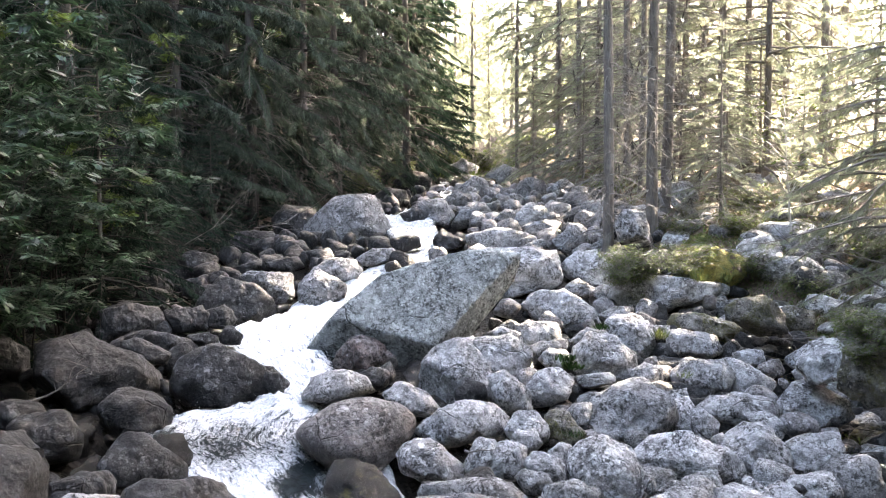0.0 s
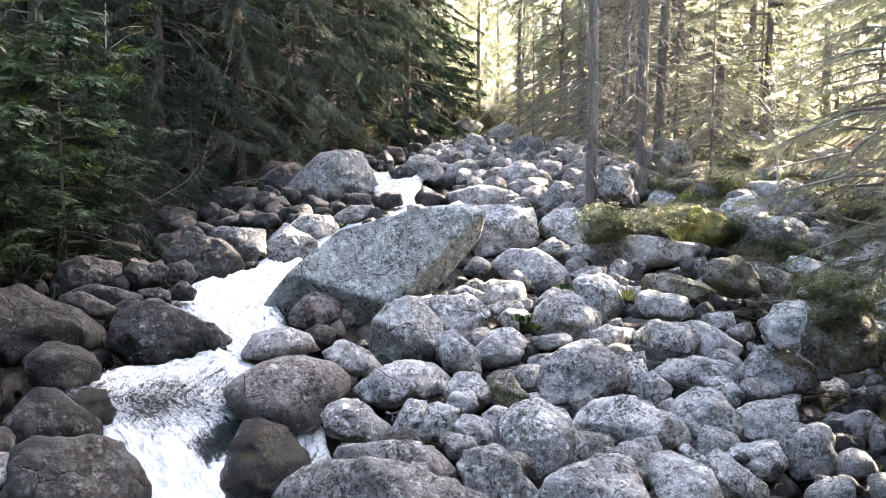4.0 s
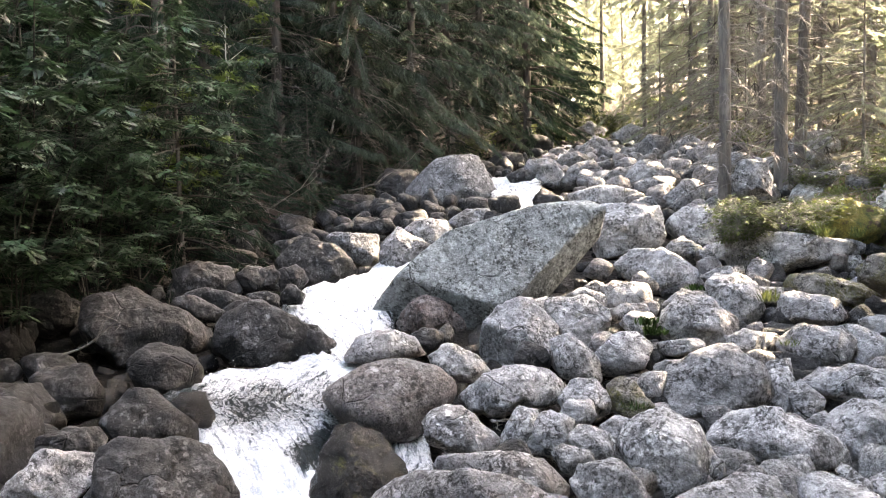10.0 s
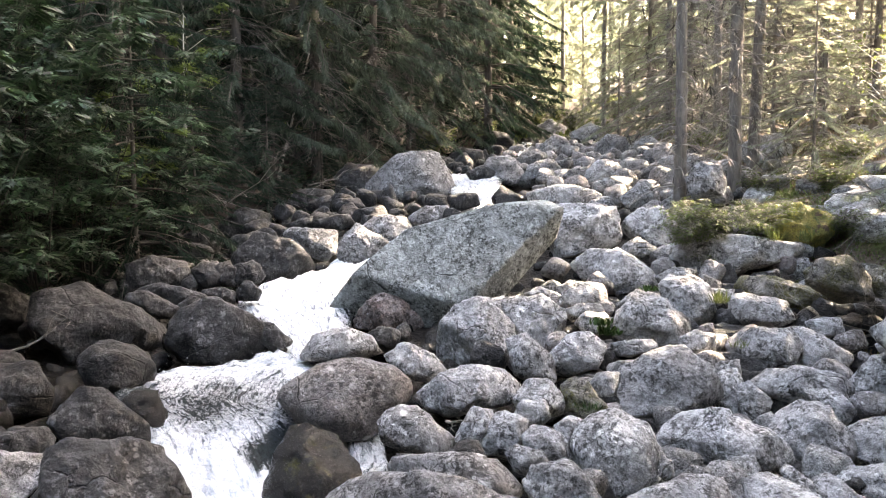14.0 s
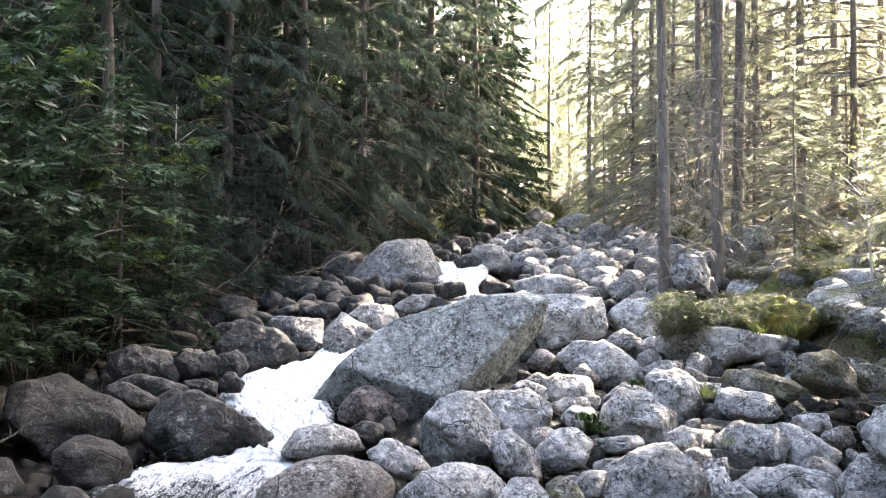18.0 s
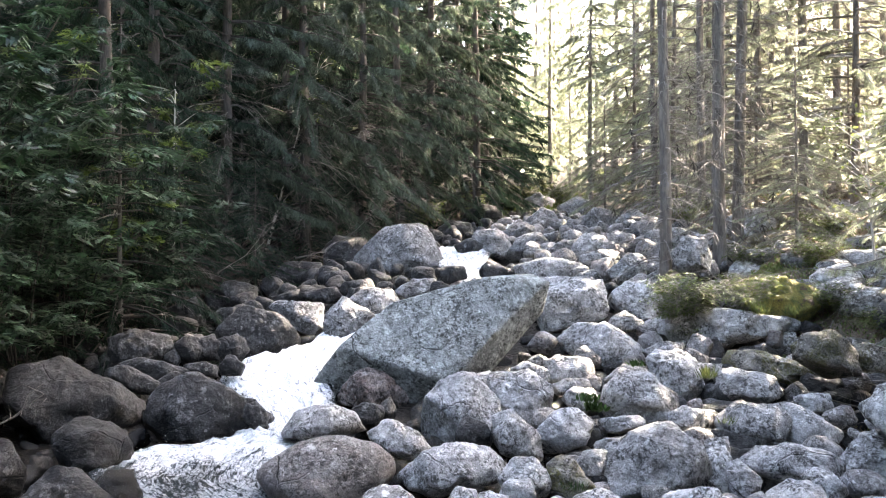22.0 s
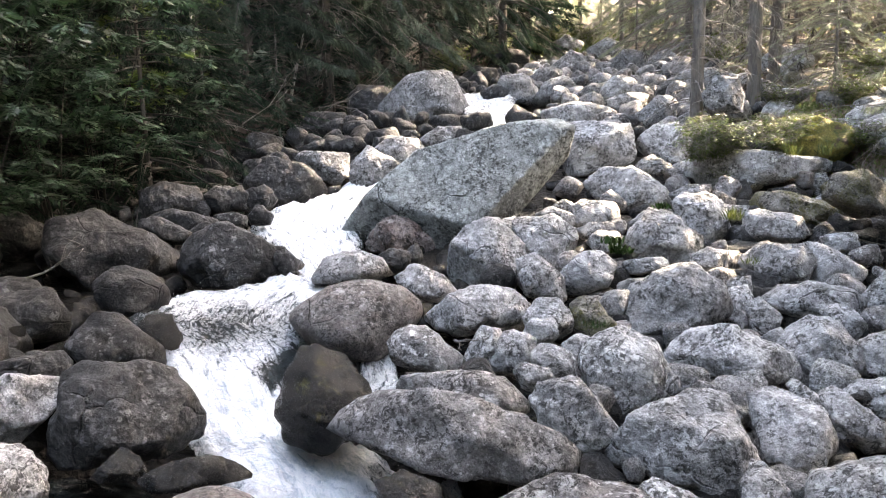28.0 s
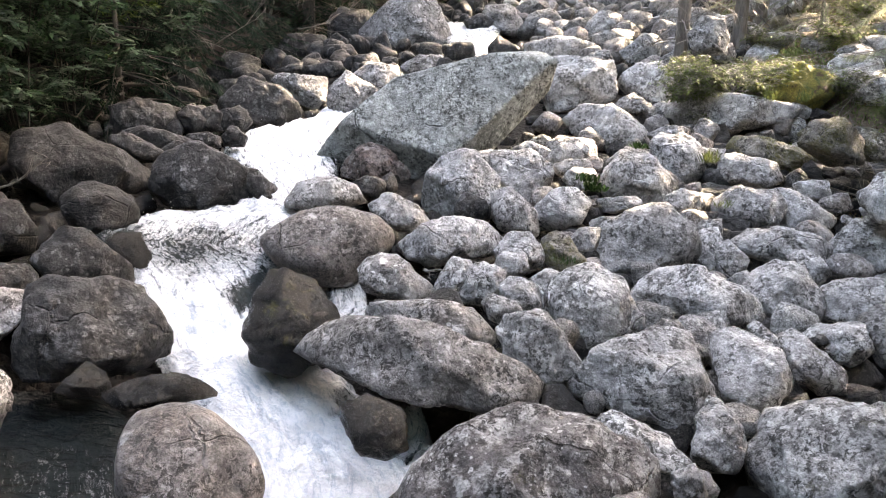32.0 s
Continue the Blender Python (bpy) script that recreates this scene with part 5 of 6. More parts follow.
def trunk_mesh(height, radius, seed, lean=0.0, material=None):
    """A tapered trunk with a flared, uneven foot."""
    rng = random.Random(seed)
    ph = rng.uniform(0, 6)
    verts, faces, sides = [], [], 14
    levels = [0, 0.06, 0.15, 0.3, 0.6] + [1.2 + 0.8 * i for i in range(int(height / 0.8))]
    for z in levels:
        z = min(z, height)
        r = radius * (1 - 0.9 * z / height) * (1.0 + 0.9 * math.exp(-z / 0.16))
        cx, cy = lean * z + 0.05 * math.sin(z * 0.4 + ph), 0.05 * math.cos(z * 0.33 + ph)
        for k in range(sides):
            t = 2 * math.pi * k / sides
            w = 1 + 0.25 * math.exp(-z / 0.25) * math.sin(t * 4 + ph) + 0.06 * noise.noise((math.cos(t) * 2, math.sin(t) * 2, z * 2 + seed))
            verts.append((cx + r * w * math.cos(t), cy + r * w * math.sin(t), z - 0.15))
    for i in range(len(levels) - 1):
        for k in range(sides):
            a, b = i * sides + k, i * sides + (k + 1) % sides
            faces.append((a, b, b + sides, a + sides))
    return mesh_of("trunk", verts, faces, material or BARK)


def spruce(height, radius, bare, spread, whorl, density, twig, needles, seed, label, dead=0, lean=0.0, tips=1.0, dry=0, hang=0.0, bark=None):
    """A spruce at the origin: trunk, limbs, needles and dead lower twigs."""
    rng = random.Random(seed)
    nrng = np.random.default_rng(seed)
    tree = tagged(new("spruce_tree"), label, "tree", "spruces of the forest")
    part("trunk", trunk_mesh(height, radius, seed, lean, bark), tree)
    at, ahead, size, limbs = [], [], [], []
    h = bare
    while h < height - 0.4:
        share = (h - bare) / (height - bare)
        for _ in range(rng.choice((3, 4, 5))):
            az = rng.uniform(0, 2 * math.pi)
            ln = spread * (1 - share ** 1.15) * rng.uniform(0.55, 1.1) + 0.25
            out = Vector((math.cos(az), math.sin(az), 0))
            start = Vector((lean * h, 0, h + rng.uniform(-0.2, 0.2)))
            rise, fall = rng.uniform(0.0, 0.25), rng.uniform(0.35, 0.75) * (1 - 0.6 * share) * (1 + 0.35 * hang)
            def place(s):
                return start + out * (ln * s) + Vector((0, 0, ln * (rise * s - fall * s * s + 0.18 * s ** 4)))
            limbs.append([(place(s), 0.022 * (1 - 0.85 * s) * (0.4 + ln / 2)) for s in (0, 0.3, 0.6, 0.85, 1)])
            count = max(4, int(ln * density))
            for i in range(count):
                s = 0.18 + 0.82 * ((i + rng.random()) / count) ** 0.8
                p = place(s)
                sd = Vector((-out.y, out.x, 0)) * rng.choice((-1, 1))
                d = out * rng.uniform(0.25, 1.0) + sd * rng.uniform(0.2, 1.1) * (1.1 - 0.6 * s) + Vector((0, 0, rng.uniform(-0.95, 0.05) - hang))
                at.append(p[:]), ahead.append(d[:]), size.append(twig * rng.uniform(0.6, 1.35) * (1.15 - 0.45 * s) * tips)
        h += whorl * rng.uniform(0.7, 1.3)
    # limbs of the sunlit trees take the paler twig colour as painted sun
    tagged(part("branchwork", tubes("branchwork", limbs, TWIG if bark else BOUGH, 3), tree), kind="stuff")
    part("crown", scatter("crown", SPRIG_V, SPRIG_F, at, ahead, size, 0.5, needles, nrng), tree)
    if dry:
        at, ahead, size = [], [], []
        for _ in range(dry):
            az, z, s = rng.uniform(0, 2 * math.pi), rng.uniform(0.8, 8.0), rng.uniform(0.2, 1.0)
            at.append((math.cos(az) * spread * 0.75 * s, math.sin(az) * spread * 0.75 * s, z - 0.5 * s))
            ahead.append((math.cos(az) * 0.4 + rng.gauss(0, 0.3), math.sin(az) * 0.4 + rng.gauss(0, 0.3), -1.0))
            size.append(rng.uniform(0.15, 0.4))
        tagged(part("dry_growth", scatter("dry_growth", SPRIG_V, SPRIG_F, at, ahead, size, 0.3, DRY, nrng), tree, "grey dry hanging boughs"), kind="stuff")
    if dead:
        lines = []
        for _ in range(dead):
            az, z = rng.uniform(0, 2 * math.pi), rng.uniform(0.8, max(bare + 3.5, 4))
            ln = rng.uniform(0.5, 1.9)
            out = Vector((math.cos(az), math.sin(az), 0))
            p = Vector((lean * z, 0, z))
            sag = rng.uniform(0.2, 0.7)
            pts = [p + out * ln * s + Vector((0, 0, -sag * ln * s * s)) for s in (0, 0.3, 0.6, 1)]
            lines.append([(q, 0.013 * (1.1 - 0.8 * i / 3)) for i, q in enumerate(pts)])
            for _ in range(5):
                s = rng.uniform(0.25, 1)
                q = p + out * ln * s + Vector((0, 0, -sag * ln * s * s))
                e = q + (Vector((-out.y, out.x, 0)) * rng.uniform(-0.5, 0.5) + out * 0.2 + Vector((0, 0, -rng.uniform(0.1, 0.5)))) * ln * 0.5
                lines.append([(q, 0.006), ((q + e) / 2 + Vector((0, 0, 0.04)), 0.005), (e, 0.002)])
        tagged(part("deadwood", tubes("deadwood", lines, TWIG, 3), tree, "bare grey dead twigs"), kind="stuff")
    return tree


def shrub(height, spread, stems, leaves, leaf, material, seed, name, label, category, group, lean=(0, 0), bark=None, feather=False):
    """A leafy bush: bent stems and a crown of single leaves in loose sprays."""
    rng = random.Random(seed)
    nrng = np.random.default_rng(seed)
    ob = tagged(new(name), label, category, group)
    lines, at, ahead, size = [], [], [], []
    forks = []
    for i in range(stems):
        az = rng.uniform(0, 2 * math.pi)
        out = Vector((math.cos(az), math.sin(az), 0)) * spread * rng.uniform(0.3, 1) + Vector((*lean, 0)) * rng.uniform(0.5, 1.1)
        top = height * rng.uniform(0.55, 1.0)
        pts = [out * (s ** 1.4) + Vector((0.06 * math.sin(s * 5 + i), 0.06 * math.cos(s * 4 + i), top * s * (1.15 - 0.15 * s))) for s in (0, 0.2, 0.4, 0.6, 0.8, 1)]
        lines.append([(p, 0.012 * height / 3 * (1.15 - s)) for p, s in zip(pts, (0, 0.2, 0.4, 0.6, 0.8, 1))])
        for _ in range(11 if feather else 9):
            s = rng.uniform(0.25, 1.0)
            k = min(int(s * 5), 4)
            p = pts[k].lerp(pts[k + 1], s * 5 - k)
            a2 = rng.uniform(0, 2 * math.pi)
            d = Vector((math.cos(a2), math.sin(a2), rng.uniform(-0.25, 0.45)))
            e = p + d * spread * rng.uniform(0.25, 0.6) * (1.3 if feather else 1.0)
            lines.append([(p, 0.005), ((p + e) / 2 + Vector((0, 0, 0.03)), 0.004), (e, 0.002)])
            forks.append((p, e))
    # feathered leaves stand in fans at the twigs' joints and ends
    for p, e in forks if feather else ():
        for s in (0.75, 1.0):
            q, turn = p.lerp(e, s), rng.uniform(0, 6.28)
            for k in range(rng.randrange(6, 10)):
                a = turn + k * 1.05 + rng.gauss(0, 0.2)
                at.append((q + Vector((rng.gauss(0, 0.03), rng.gauss(0, 0.03), rng.gauss(0, 0.03))))[:])
                ahead.append((math.cos(a) + 0.6 * (e - p).normalized().x, math.sin(a) + 0.6 * (e - p).normalized().y, rng.uniform(-0.75, 0.1)))
                size.append(leaf * rng.uniform(0.6, 1.2))
    for _ in range(0 if feather else leaves):
        p, e = rng.choice(forks)
        s = rng.uniform(0.15, 1.05)
        d = (e - p).normalized()
        sd = d.cross(Vector((0, 0, 1))).normalized() * rng.choice((-1, 1))
        at.append((p.lerp(e, s) + Vector((rng.gauss(0, 0.04), rng.gauss(0, 0.04), rng.gauss(0, 0.035))) * max(spread, 0.3))[:])
        ahead.append((d * 0.5 + sd * rng.uniform(0.3, 1) + Vector((0, 0, rng.uniform(-0.6, 0.2))))[:])
        size.append(leaf * rng.uniform(0.6, 1.3))
    tagged(part("stemwork", tubes("stemwork", lines, bark or TWIG, 4), ob), kind="stuff")
    tagged(part("foliage", scatter("foliage", PINNATE_V if feather else LEAF_V, PINNATE_F if feather else LEAF_F, at, ahead, size, 0.62, material, nrng, 0.28), ob), kind="stuff")
    return ob


def stand(ob, x, y, turn, scale=1.0, drop=0.0):
    """Set a thing on the ground."""
    ob.matrix_basis = pose(x, y, ground_z(x, y) - drop, 0, 0, turn) @ Matrix.Scale(scale, 4)
    return ob


def again(ob, x, y, turn, scale=1.0, label=""):
    made = copy_thing(ob, pose(x, y, ground_z(x, y) - 0.1, 0, 0, turn) @ Matrix.Scale(scale / ob.scale.x, 4))
    return tagged(made, label)


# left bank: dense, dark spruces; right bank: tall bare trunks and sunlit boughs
DENSE = stand(spruce(19, 0.17, 0.7, 2.9, 0.38, 24, 0.25, NEEDLE_SHADE, 3, "dense dark green spruce with drooping boughs on the bank", dead=14, hang=0.8), -7.9, 17.2, 20)
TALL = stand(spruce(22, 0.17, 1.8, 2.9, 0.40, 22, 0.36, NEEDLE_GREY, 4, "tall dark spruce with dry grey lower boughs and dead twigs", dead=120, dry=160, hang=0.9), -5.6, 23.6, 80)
OPEN = stand(spruce(21, 0.125, 6.8, 2.6, 0.36, 20, 0.24, NEEDLE_SUN, 5, "slim spruce with a bare grey trunk among the boulders", dead=150, dry=60, hang=0.7, bark=SUNLIT_BARK), 3.56, 17.5, 130)
YOUNG = stand(spruce(6.5, 0.06, 0.25, 2.1, 0.30, 26, 0.19, NEEDLE_SHADE, 6, "young spruce with low spreading boughs over the rocks", dead=8, hang=0.5), -6.2, 14.6, 40)
LIT = stand(spruce(9, 0.08, 0.4, 2.6, 0.34, 24, 0.155, NEEDLE_SUN, 7, "young spruce with thin light green boughs in the sun", dead=40, hang=0.9, bark=SUNLIT_BARK), 7.6, 13.2, 10)
FAR = stand(spruce(20, 0.18, 0.5, 3.0, 0.65, 6.5, 0.8, NEEDLE_SHADE, 8, "spruce deep in the forest"), -12, 30, 0)
FAR_LIT = stand(spruce(19, 0.17, 2.0, 2.5, 0.7, 11, 0.42, NEEDLE_SUN, 9, "sunlit spruce at the edge of the clearing", hang=0.7, bark=SUNLIT_BARK), 9.5, 34, 0)

again(DENSE, -8.6, 20.6, 200, 1.05)
again(DENSE, -6.9, 26.2, 300, 1.0)
again(DENSE, -9.6, 14.6, 140, 0.95)
again(DENSE, -9.2, 11.4, 250, 0.9)
again(DENSE, -10.3, 8.2, 30, 0.95)
again(TALL, -3.9, 29.4, 10, 1.0)
again(TALL, -3.2, 32.6, 160, 1.1)
again(TALL, -7.2, 22.0, 240, 1.0)
again(TALL, -4.6, 26.8, 190, 0.9)
again(TALL, -9.3, 24.5, 60, 1.05)
again(TALL, -2.6, 37.0, 100, 1.0)
again(YOUNG, -6.6, 17.8, 200, 0.75)
again(YOUNG, -7.2, 12.0, 100, 0.85)
again(YOUNG, -5.9, 20.4, 330, 0.62)
again(YOUNG, -8.2, 9.8, 10, 0.9)
again(YOUNG, -4.9, 24.6, 120, 0.5)
for x, y, turn, s in ((-6.2, 21.9, 70, 0.6), (-5.4, 23.4, 210, 0.5), (-4.7, 26.2, 20, 0.55), (-7.0, 19.2, 150, 0.7), (-3.7, 28.4, 260, 0.5), (-7.6, 16.3, 310, 0.75), (-6.7, 13.1, 60, 0.6), (-3.0, 31.0, 100, 0.5), (-6.9, 10.6, 190, 0.6)):
    again(YOUNG, x, y, turn, s)

again(OPEN, 5.05, 19.3, 10, 1.12, "old spruce with a bare flaking trunk beside a mossy mound")
again(OPEN, 5.75, 20.6, 250, 1.15, "old spruce with a bare flaking trunk beside a mossy mound")
again(OPEN, 3.1, 33.5, 45, 0.8, "slim straight spruce far up the stream")
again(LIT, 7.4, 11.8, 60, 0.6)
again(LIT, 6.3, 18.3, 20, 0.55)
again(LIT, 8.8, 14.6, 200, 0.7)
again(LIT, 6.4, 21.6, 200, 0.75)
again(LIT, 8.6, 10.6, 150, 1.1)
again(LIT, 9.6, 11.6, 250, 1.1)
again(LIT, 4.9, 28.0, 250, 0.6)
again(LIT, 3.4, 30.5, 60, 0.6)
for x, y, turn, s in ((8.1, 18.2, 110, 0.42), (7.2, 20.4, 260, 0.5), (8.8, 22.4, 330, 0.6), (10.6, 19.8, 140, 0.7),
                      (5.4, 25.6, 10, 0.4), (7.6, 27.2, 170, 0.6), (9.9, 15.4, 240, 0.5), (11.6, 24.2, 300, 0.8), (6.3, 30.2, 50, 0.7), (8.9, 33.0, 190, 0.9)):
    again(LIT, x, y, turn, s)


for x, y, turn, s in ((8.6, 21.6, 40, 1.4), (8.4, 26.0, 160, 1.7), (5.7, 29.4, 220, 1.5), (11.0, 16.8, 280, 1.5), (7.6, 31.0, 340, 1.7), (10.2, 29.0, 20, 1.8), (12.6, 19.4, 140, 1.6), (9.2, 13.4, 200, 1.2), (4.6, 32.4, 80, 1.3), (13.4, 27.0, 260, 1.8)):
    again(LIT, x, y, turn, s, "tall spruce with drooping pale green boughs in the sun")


def forest():
    """The rest of the wood, tree by tree, thinning towards the light on the right."""
    rng = random.Random(21)
    spots = [(o.matrix_basis.translation.x, o.matrix_basis.translation.y) for o in scene.objects if o.get("category") == "tree"]
    made = 0
    for k in range(1500):
        y = rng.uniform(12, 75)
        x = rng.uniform(-34, 34)
        left = x < bank_left(y) - 2.2
        right = x > bank_right(y) + 2.8
        if y > 56 and abs(x) < 8:
            left, right = True, False
        if not (left or right) or abs(x) > 8 + 0.62 * y or min(math.hypot(x - a, y - b) for a, b in spots) < (1.7 if left else 2.8):
            continue
        if y > 50 and abs(x) < 9 and rng.random() < 0.6:
            continue
        if right and (y < 24 or (y < 44 and x > 3.5 + 0.18 * y) or rng.random() < 0.82):
            continue
        spots.append((x, y))
        again(FAR if left and x < -3 and rng.random() < 0.9 else FAR_LIT, x, y, rng.uniform(0, 360), rng.uniform(0.7, 1.15))
        made += 1
        if made > 150:
            break


forest()
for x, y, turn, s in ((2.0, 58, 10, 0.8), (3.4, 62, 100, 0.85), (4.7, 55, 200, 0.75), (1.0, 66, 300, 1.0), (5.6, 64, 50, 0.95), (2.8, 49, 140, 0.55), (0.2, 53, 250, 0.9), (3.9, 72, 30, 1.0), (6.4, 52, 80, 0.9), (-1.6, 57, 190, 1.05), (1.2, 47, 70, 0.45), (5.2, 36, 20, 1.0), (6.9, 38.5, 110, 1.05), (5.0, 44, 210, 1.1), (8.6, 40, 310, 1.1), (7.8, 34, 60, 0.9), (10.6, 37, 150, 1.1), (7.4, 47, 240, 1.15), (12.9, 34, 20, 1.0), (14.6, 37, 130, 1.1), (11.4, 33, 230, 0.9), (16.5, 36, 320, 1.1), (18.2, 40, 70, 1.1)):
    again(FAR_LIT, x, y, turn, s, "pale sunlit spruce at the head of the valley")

again(FAR, -0.9, 40.5, 20, 0.9)
again(DENSE, -1.6, 35.0, 70, 1.1)
again(DENSE, -1.4, 38.6, 190, 1.15)
again(FAR_LIT, -0.3, 45, 150, 1.15)
again(FAR_LIT, 1.6, 43.0, 40, 0.75, "pale sunlit spruce at the head of the valley")
again(FAR_LIT, 0.8, 51.0, 290, 1.0, "pale sunlit spruce at the head of the valley")
again(FAR_LIT, -1.9, 42, 280, 1.1)

# added high wood on the right: unseen crowns shade the bed, sun passes below
SUN_BLOCKER = stand(spruce(29, 0.10, 11.8, 3.1, 0.46, 9, 0.6, NEEDLE_SHADE, 12, "very tall added spruce with a long bare trunk, its unseen crown blocking sun", dead=30, bark=SUNLIT_BARK), 16.9, 14.3, 0)
for x, y, turn, s in ((15.7, 15.9, 40, 1.0), (14.6, 17.6, 80, 1.2), (13.4, 19.2, 160, 1.14), (12.3, 20.9, 200, 1.14), (18.8, 16.8, 50, 1.1), (17.6, 18.5, 90, 1.05),
                      (17.3, 20.7, 120, 1.22), (15.0, 12.2, 250, 1.0), (18.2, 13.4, 300, 1.0)):
    again(SUN_BLOCKER, x, y, turn, s)
# spruces added outside the view on the right to block sun
for x, y, turn, s in ((10.4, 8.8, 20, 1.1), (12.8, 9.4, 100, 1.15), (11.0, 5.6, 200, 1.1), (14.0, 6.8, 10, 1.1)):
    again(TALL, x, y, turn, s)
# unseen spruces added beside and behind the viewer to close off sky
for x, y, turn, s in ((-9.6, 3.4, 20, 1.0), (-7.6, -4.5, 140, 1.0), (8.4, -6.5, 220, 1.0)):
    again(TALL, x, y, turn, s)
# more of the added shade trees, set where their shadows reach the bed
for k in (0, 1, 2, 3, 4, 5, 8):
    again(SUN_BLOCKER, 5.8 + 1.7 * k, 25.4 + 0.8 * math.sin(2.3 * k), 47 * k, 1.16 + 0.06 * math.sin(1.7 * k))
for k in range(6):
    again(SUN_BLOCKER, 7.6 + 2.2 * k, 21.2 + 0.8 * math.cos(1.9 * k), 71 * k, 1.16)
for x, y, turn, s in ((5.0, 29.6, 20, 1.0), (6.9, 30.2, 110, 1.1), (8.8, 29.4, 200, 1.05), (8.6, 34.6, 290, 1.1), (11.2, 35.2, 30, 1.1), (5.6, 22.8, 140, 0.95), (15.2, 23.6, 60, 1.2), (16.9, 24.6, 150, 1.2), (13.5, 23.0, 250, 1.2)):
    again(SUN_BLOCKER, x, y, turn, s)


# coarse spruce for the added wood out of view, there to screen the sky
BACK = stand(spruce(20, 0.18, 0.5, 3.2, 0.9, 3, 1.7, NEEDLE_SHADE, 13, "unseen spruce added behind the viewer to block sky light"), -3.0, -9.0, 0)


def sky_block_wood():
    """Unseen forest added behind the viewer and to both sides to block sky light."""
    rng = random.Random(77)
    spots = []
    for _ in range(600):
        x, y = rng.uniform(-26, 26), rng.uniform(-24, 5)
        if math.hypot(x - 0.7, y - 1.0) < 6.8 or (abs(x) < 9 and y > -3.5) or any(math.hypot(x - a, y - b) < 2.9 for a, b in spots):
            continue
        if x < 0 and y > 2:
            continue
        spots.append((x, y))
        again(BACK, x, y, rng.uniform(0, 360), rng.uniform(0.9, 1.15), "unseen spruce added behind the viewer to block sky light")
        if len(spots) > 75:
            break


sky_block_wood()

# broad-leaved bushes leaning out over the stream from the left
ROWAN = stand(shrub(4.6, 1.5, 5, 800, 0.23, LEAF, 31, "rowan_bush", "rowan bush with feathered grey-green leaves leaning over the stream", "bush", "bushes on the bank", (1.2, -0.3), BOUGH, True), -6.5, 8.9, 0)
SALLOW = stand(shrub(5.5, 1.9, 6, 1000, 0.23, LEAF, 32, "rowan_bush", "tall rowan bush with dense dark green leaves", "bush", "bushes on the bank", (1.0, -0.2), BOUGH, True), -7.0, 11.4, 0)
again(ROWAN, -5.9, 9.7, 40, 0.8)
again(ROWAN, -7.2, 10.2, 40, 1.1)
again(ROWAN, -6.1, 11.6, 340, 0.75)
again(ROWAN, -6.4, 13.3, 10, 0.9)
again(SALLOW, -7.4, 13.8, 330, 1.0)
again(SALLOW, -8.2, 8.4, 20, 1.0)
again(SALLOW, -7.0, 16.0, 30, 0.9)
again(SALLOW, -8.4, 12.6, 60, 1.3)

PALE_LEAF = leaf_material("yellow_green_leaves", (0.03, 0.055, 0.012), (0.16, 0.22, 0.06), (0.20, 0.28, 0.06), 0.3)
ASPEN = stand(shrub(6.2, 1.6, 4, 500, 0.21, PALE_LEAF, 33, "rowan_bush", "tall rowan bush with yellow-green leaves in the light", "bush", "bushes on the bank", (1.1, -0.2), BOUGH, True), -7.3, 15.0, 0)
again(ASPEN, -8.6, 10.8, 30, 1.05)
again(ASPEN, -8.0, 19.0, 80, 0.95)
again(ROWAN, -6.6, 7.6, 15, 1.0)
again(ROWAN, -6.9, 12.4, 25, 1.1)

BERRY = stand(shrub(0.55, 0.42, 26, 1300, 0.06, FERN, 41, "bilberry_bush", "low green bilberry bush on a mossy mound", "plant", "low plants", (0, 0)), 3.65, 15.1, 0)
for x, y, turn, s in ((5.2, 15.9, 90, 1.3), (6.1, 15.2, 150, 1.0), (6.6, 14.4, 10, 1.0), (4.9, 16.6, 60, 1.3), (6.2, 16.8, 0, 1.3), (7.4, 15.8, 200, 1.3),
                      (6.4, 11.6, 20, 1.1), (6.8, 10.8, 70, 1.3), (6.6, 12.6, 120, 1.0), (7.2, 9.4, 10, 1.4), (-6.2, 11.9, 30, 1.0), (-6.9, 15.8, 10, 1.0), (-5.4, 22.2, 100, 1.2),
                      (-3.2, 30.6, 50, 2.0), (-1.9, 36.0, 20, 2.4), (0.2, 41.5, 120, 2.6), (2.0, 41.0, 80, 2.6), (3.9, 35.5, 0, 2.2), (5.0, 24.2, 200, 1.6), (5.4, 18.2, 270, 1.2), (4.3, 20.3, 130, 1.0), (7.0, 18.4, 20, 1.5), (8.2, 14.9, 60, 1.5)):
    again(BERRY, x, y, turn, s)


def ground_cover(name, label, material, x0, x1, y0, y1, count, leaf, seed, inside):
    """Grass, bilberry and moss tufts over a stretch of the bank."""
    rng = random.Random(seed)
    at, ahead, size = [], [], []
    while len(at) < count:
        cx, cy = rng.uniform(x0, x1), rng.uniform(y0, y1)
        if not inside(cx, cy):
            continue
        for _ in range(rng.randrange(6, 26)):
            x, y = cx + rng.gauss(0, 0.14), cy + rng.gauss(0, 0.14)
            at.append((x, y, ground_z(x, y) - 0.02 + rng.uniform(0, 0.12)))
            ahead.append((rng.gauss(0, 0.6), rng.gauss(0, 0.6), rng.uniform(0.2, 1.2)))
            size.append(leaf * rng.uniform(0.5, 1.5))
    tagged(new(name, scatter(name, LEAF_V, LEAF_F, at, ahead, size, 0.5, material, np.random.default_rng(seed), 0.5)), label, "ground cover", kind="stuff")


ground_cover("undergrowth", "sunlit grass, moss and bilberry on the stony bank", FERN, 4.4, 13, 6, 34, 8000, 0.085, 51, lambda x, y: x > bank_right(y) - 0.1)
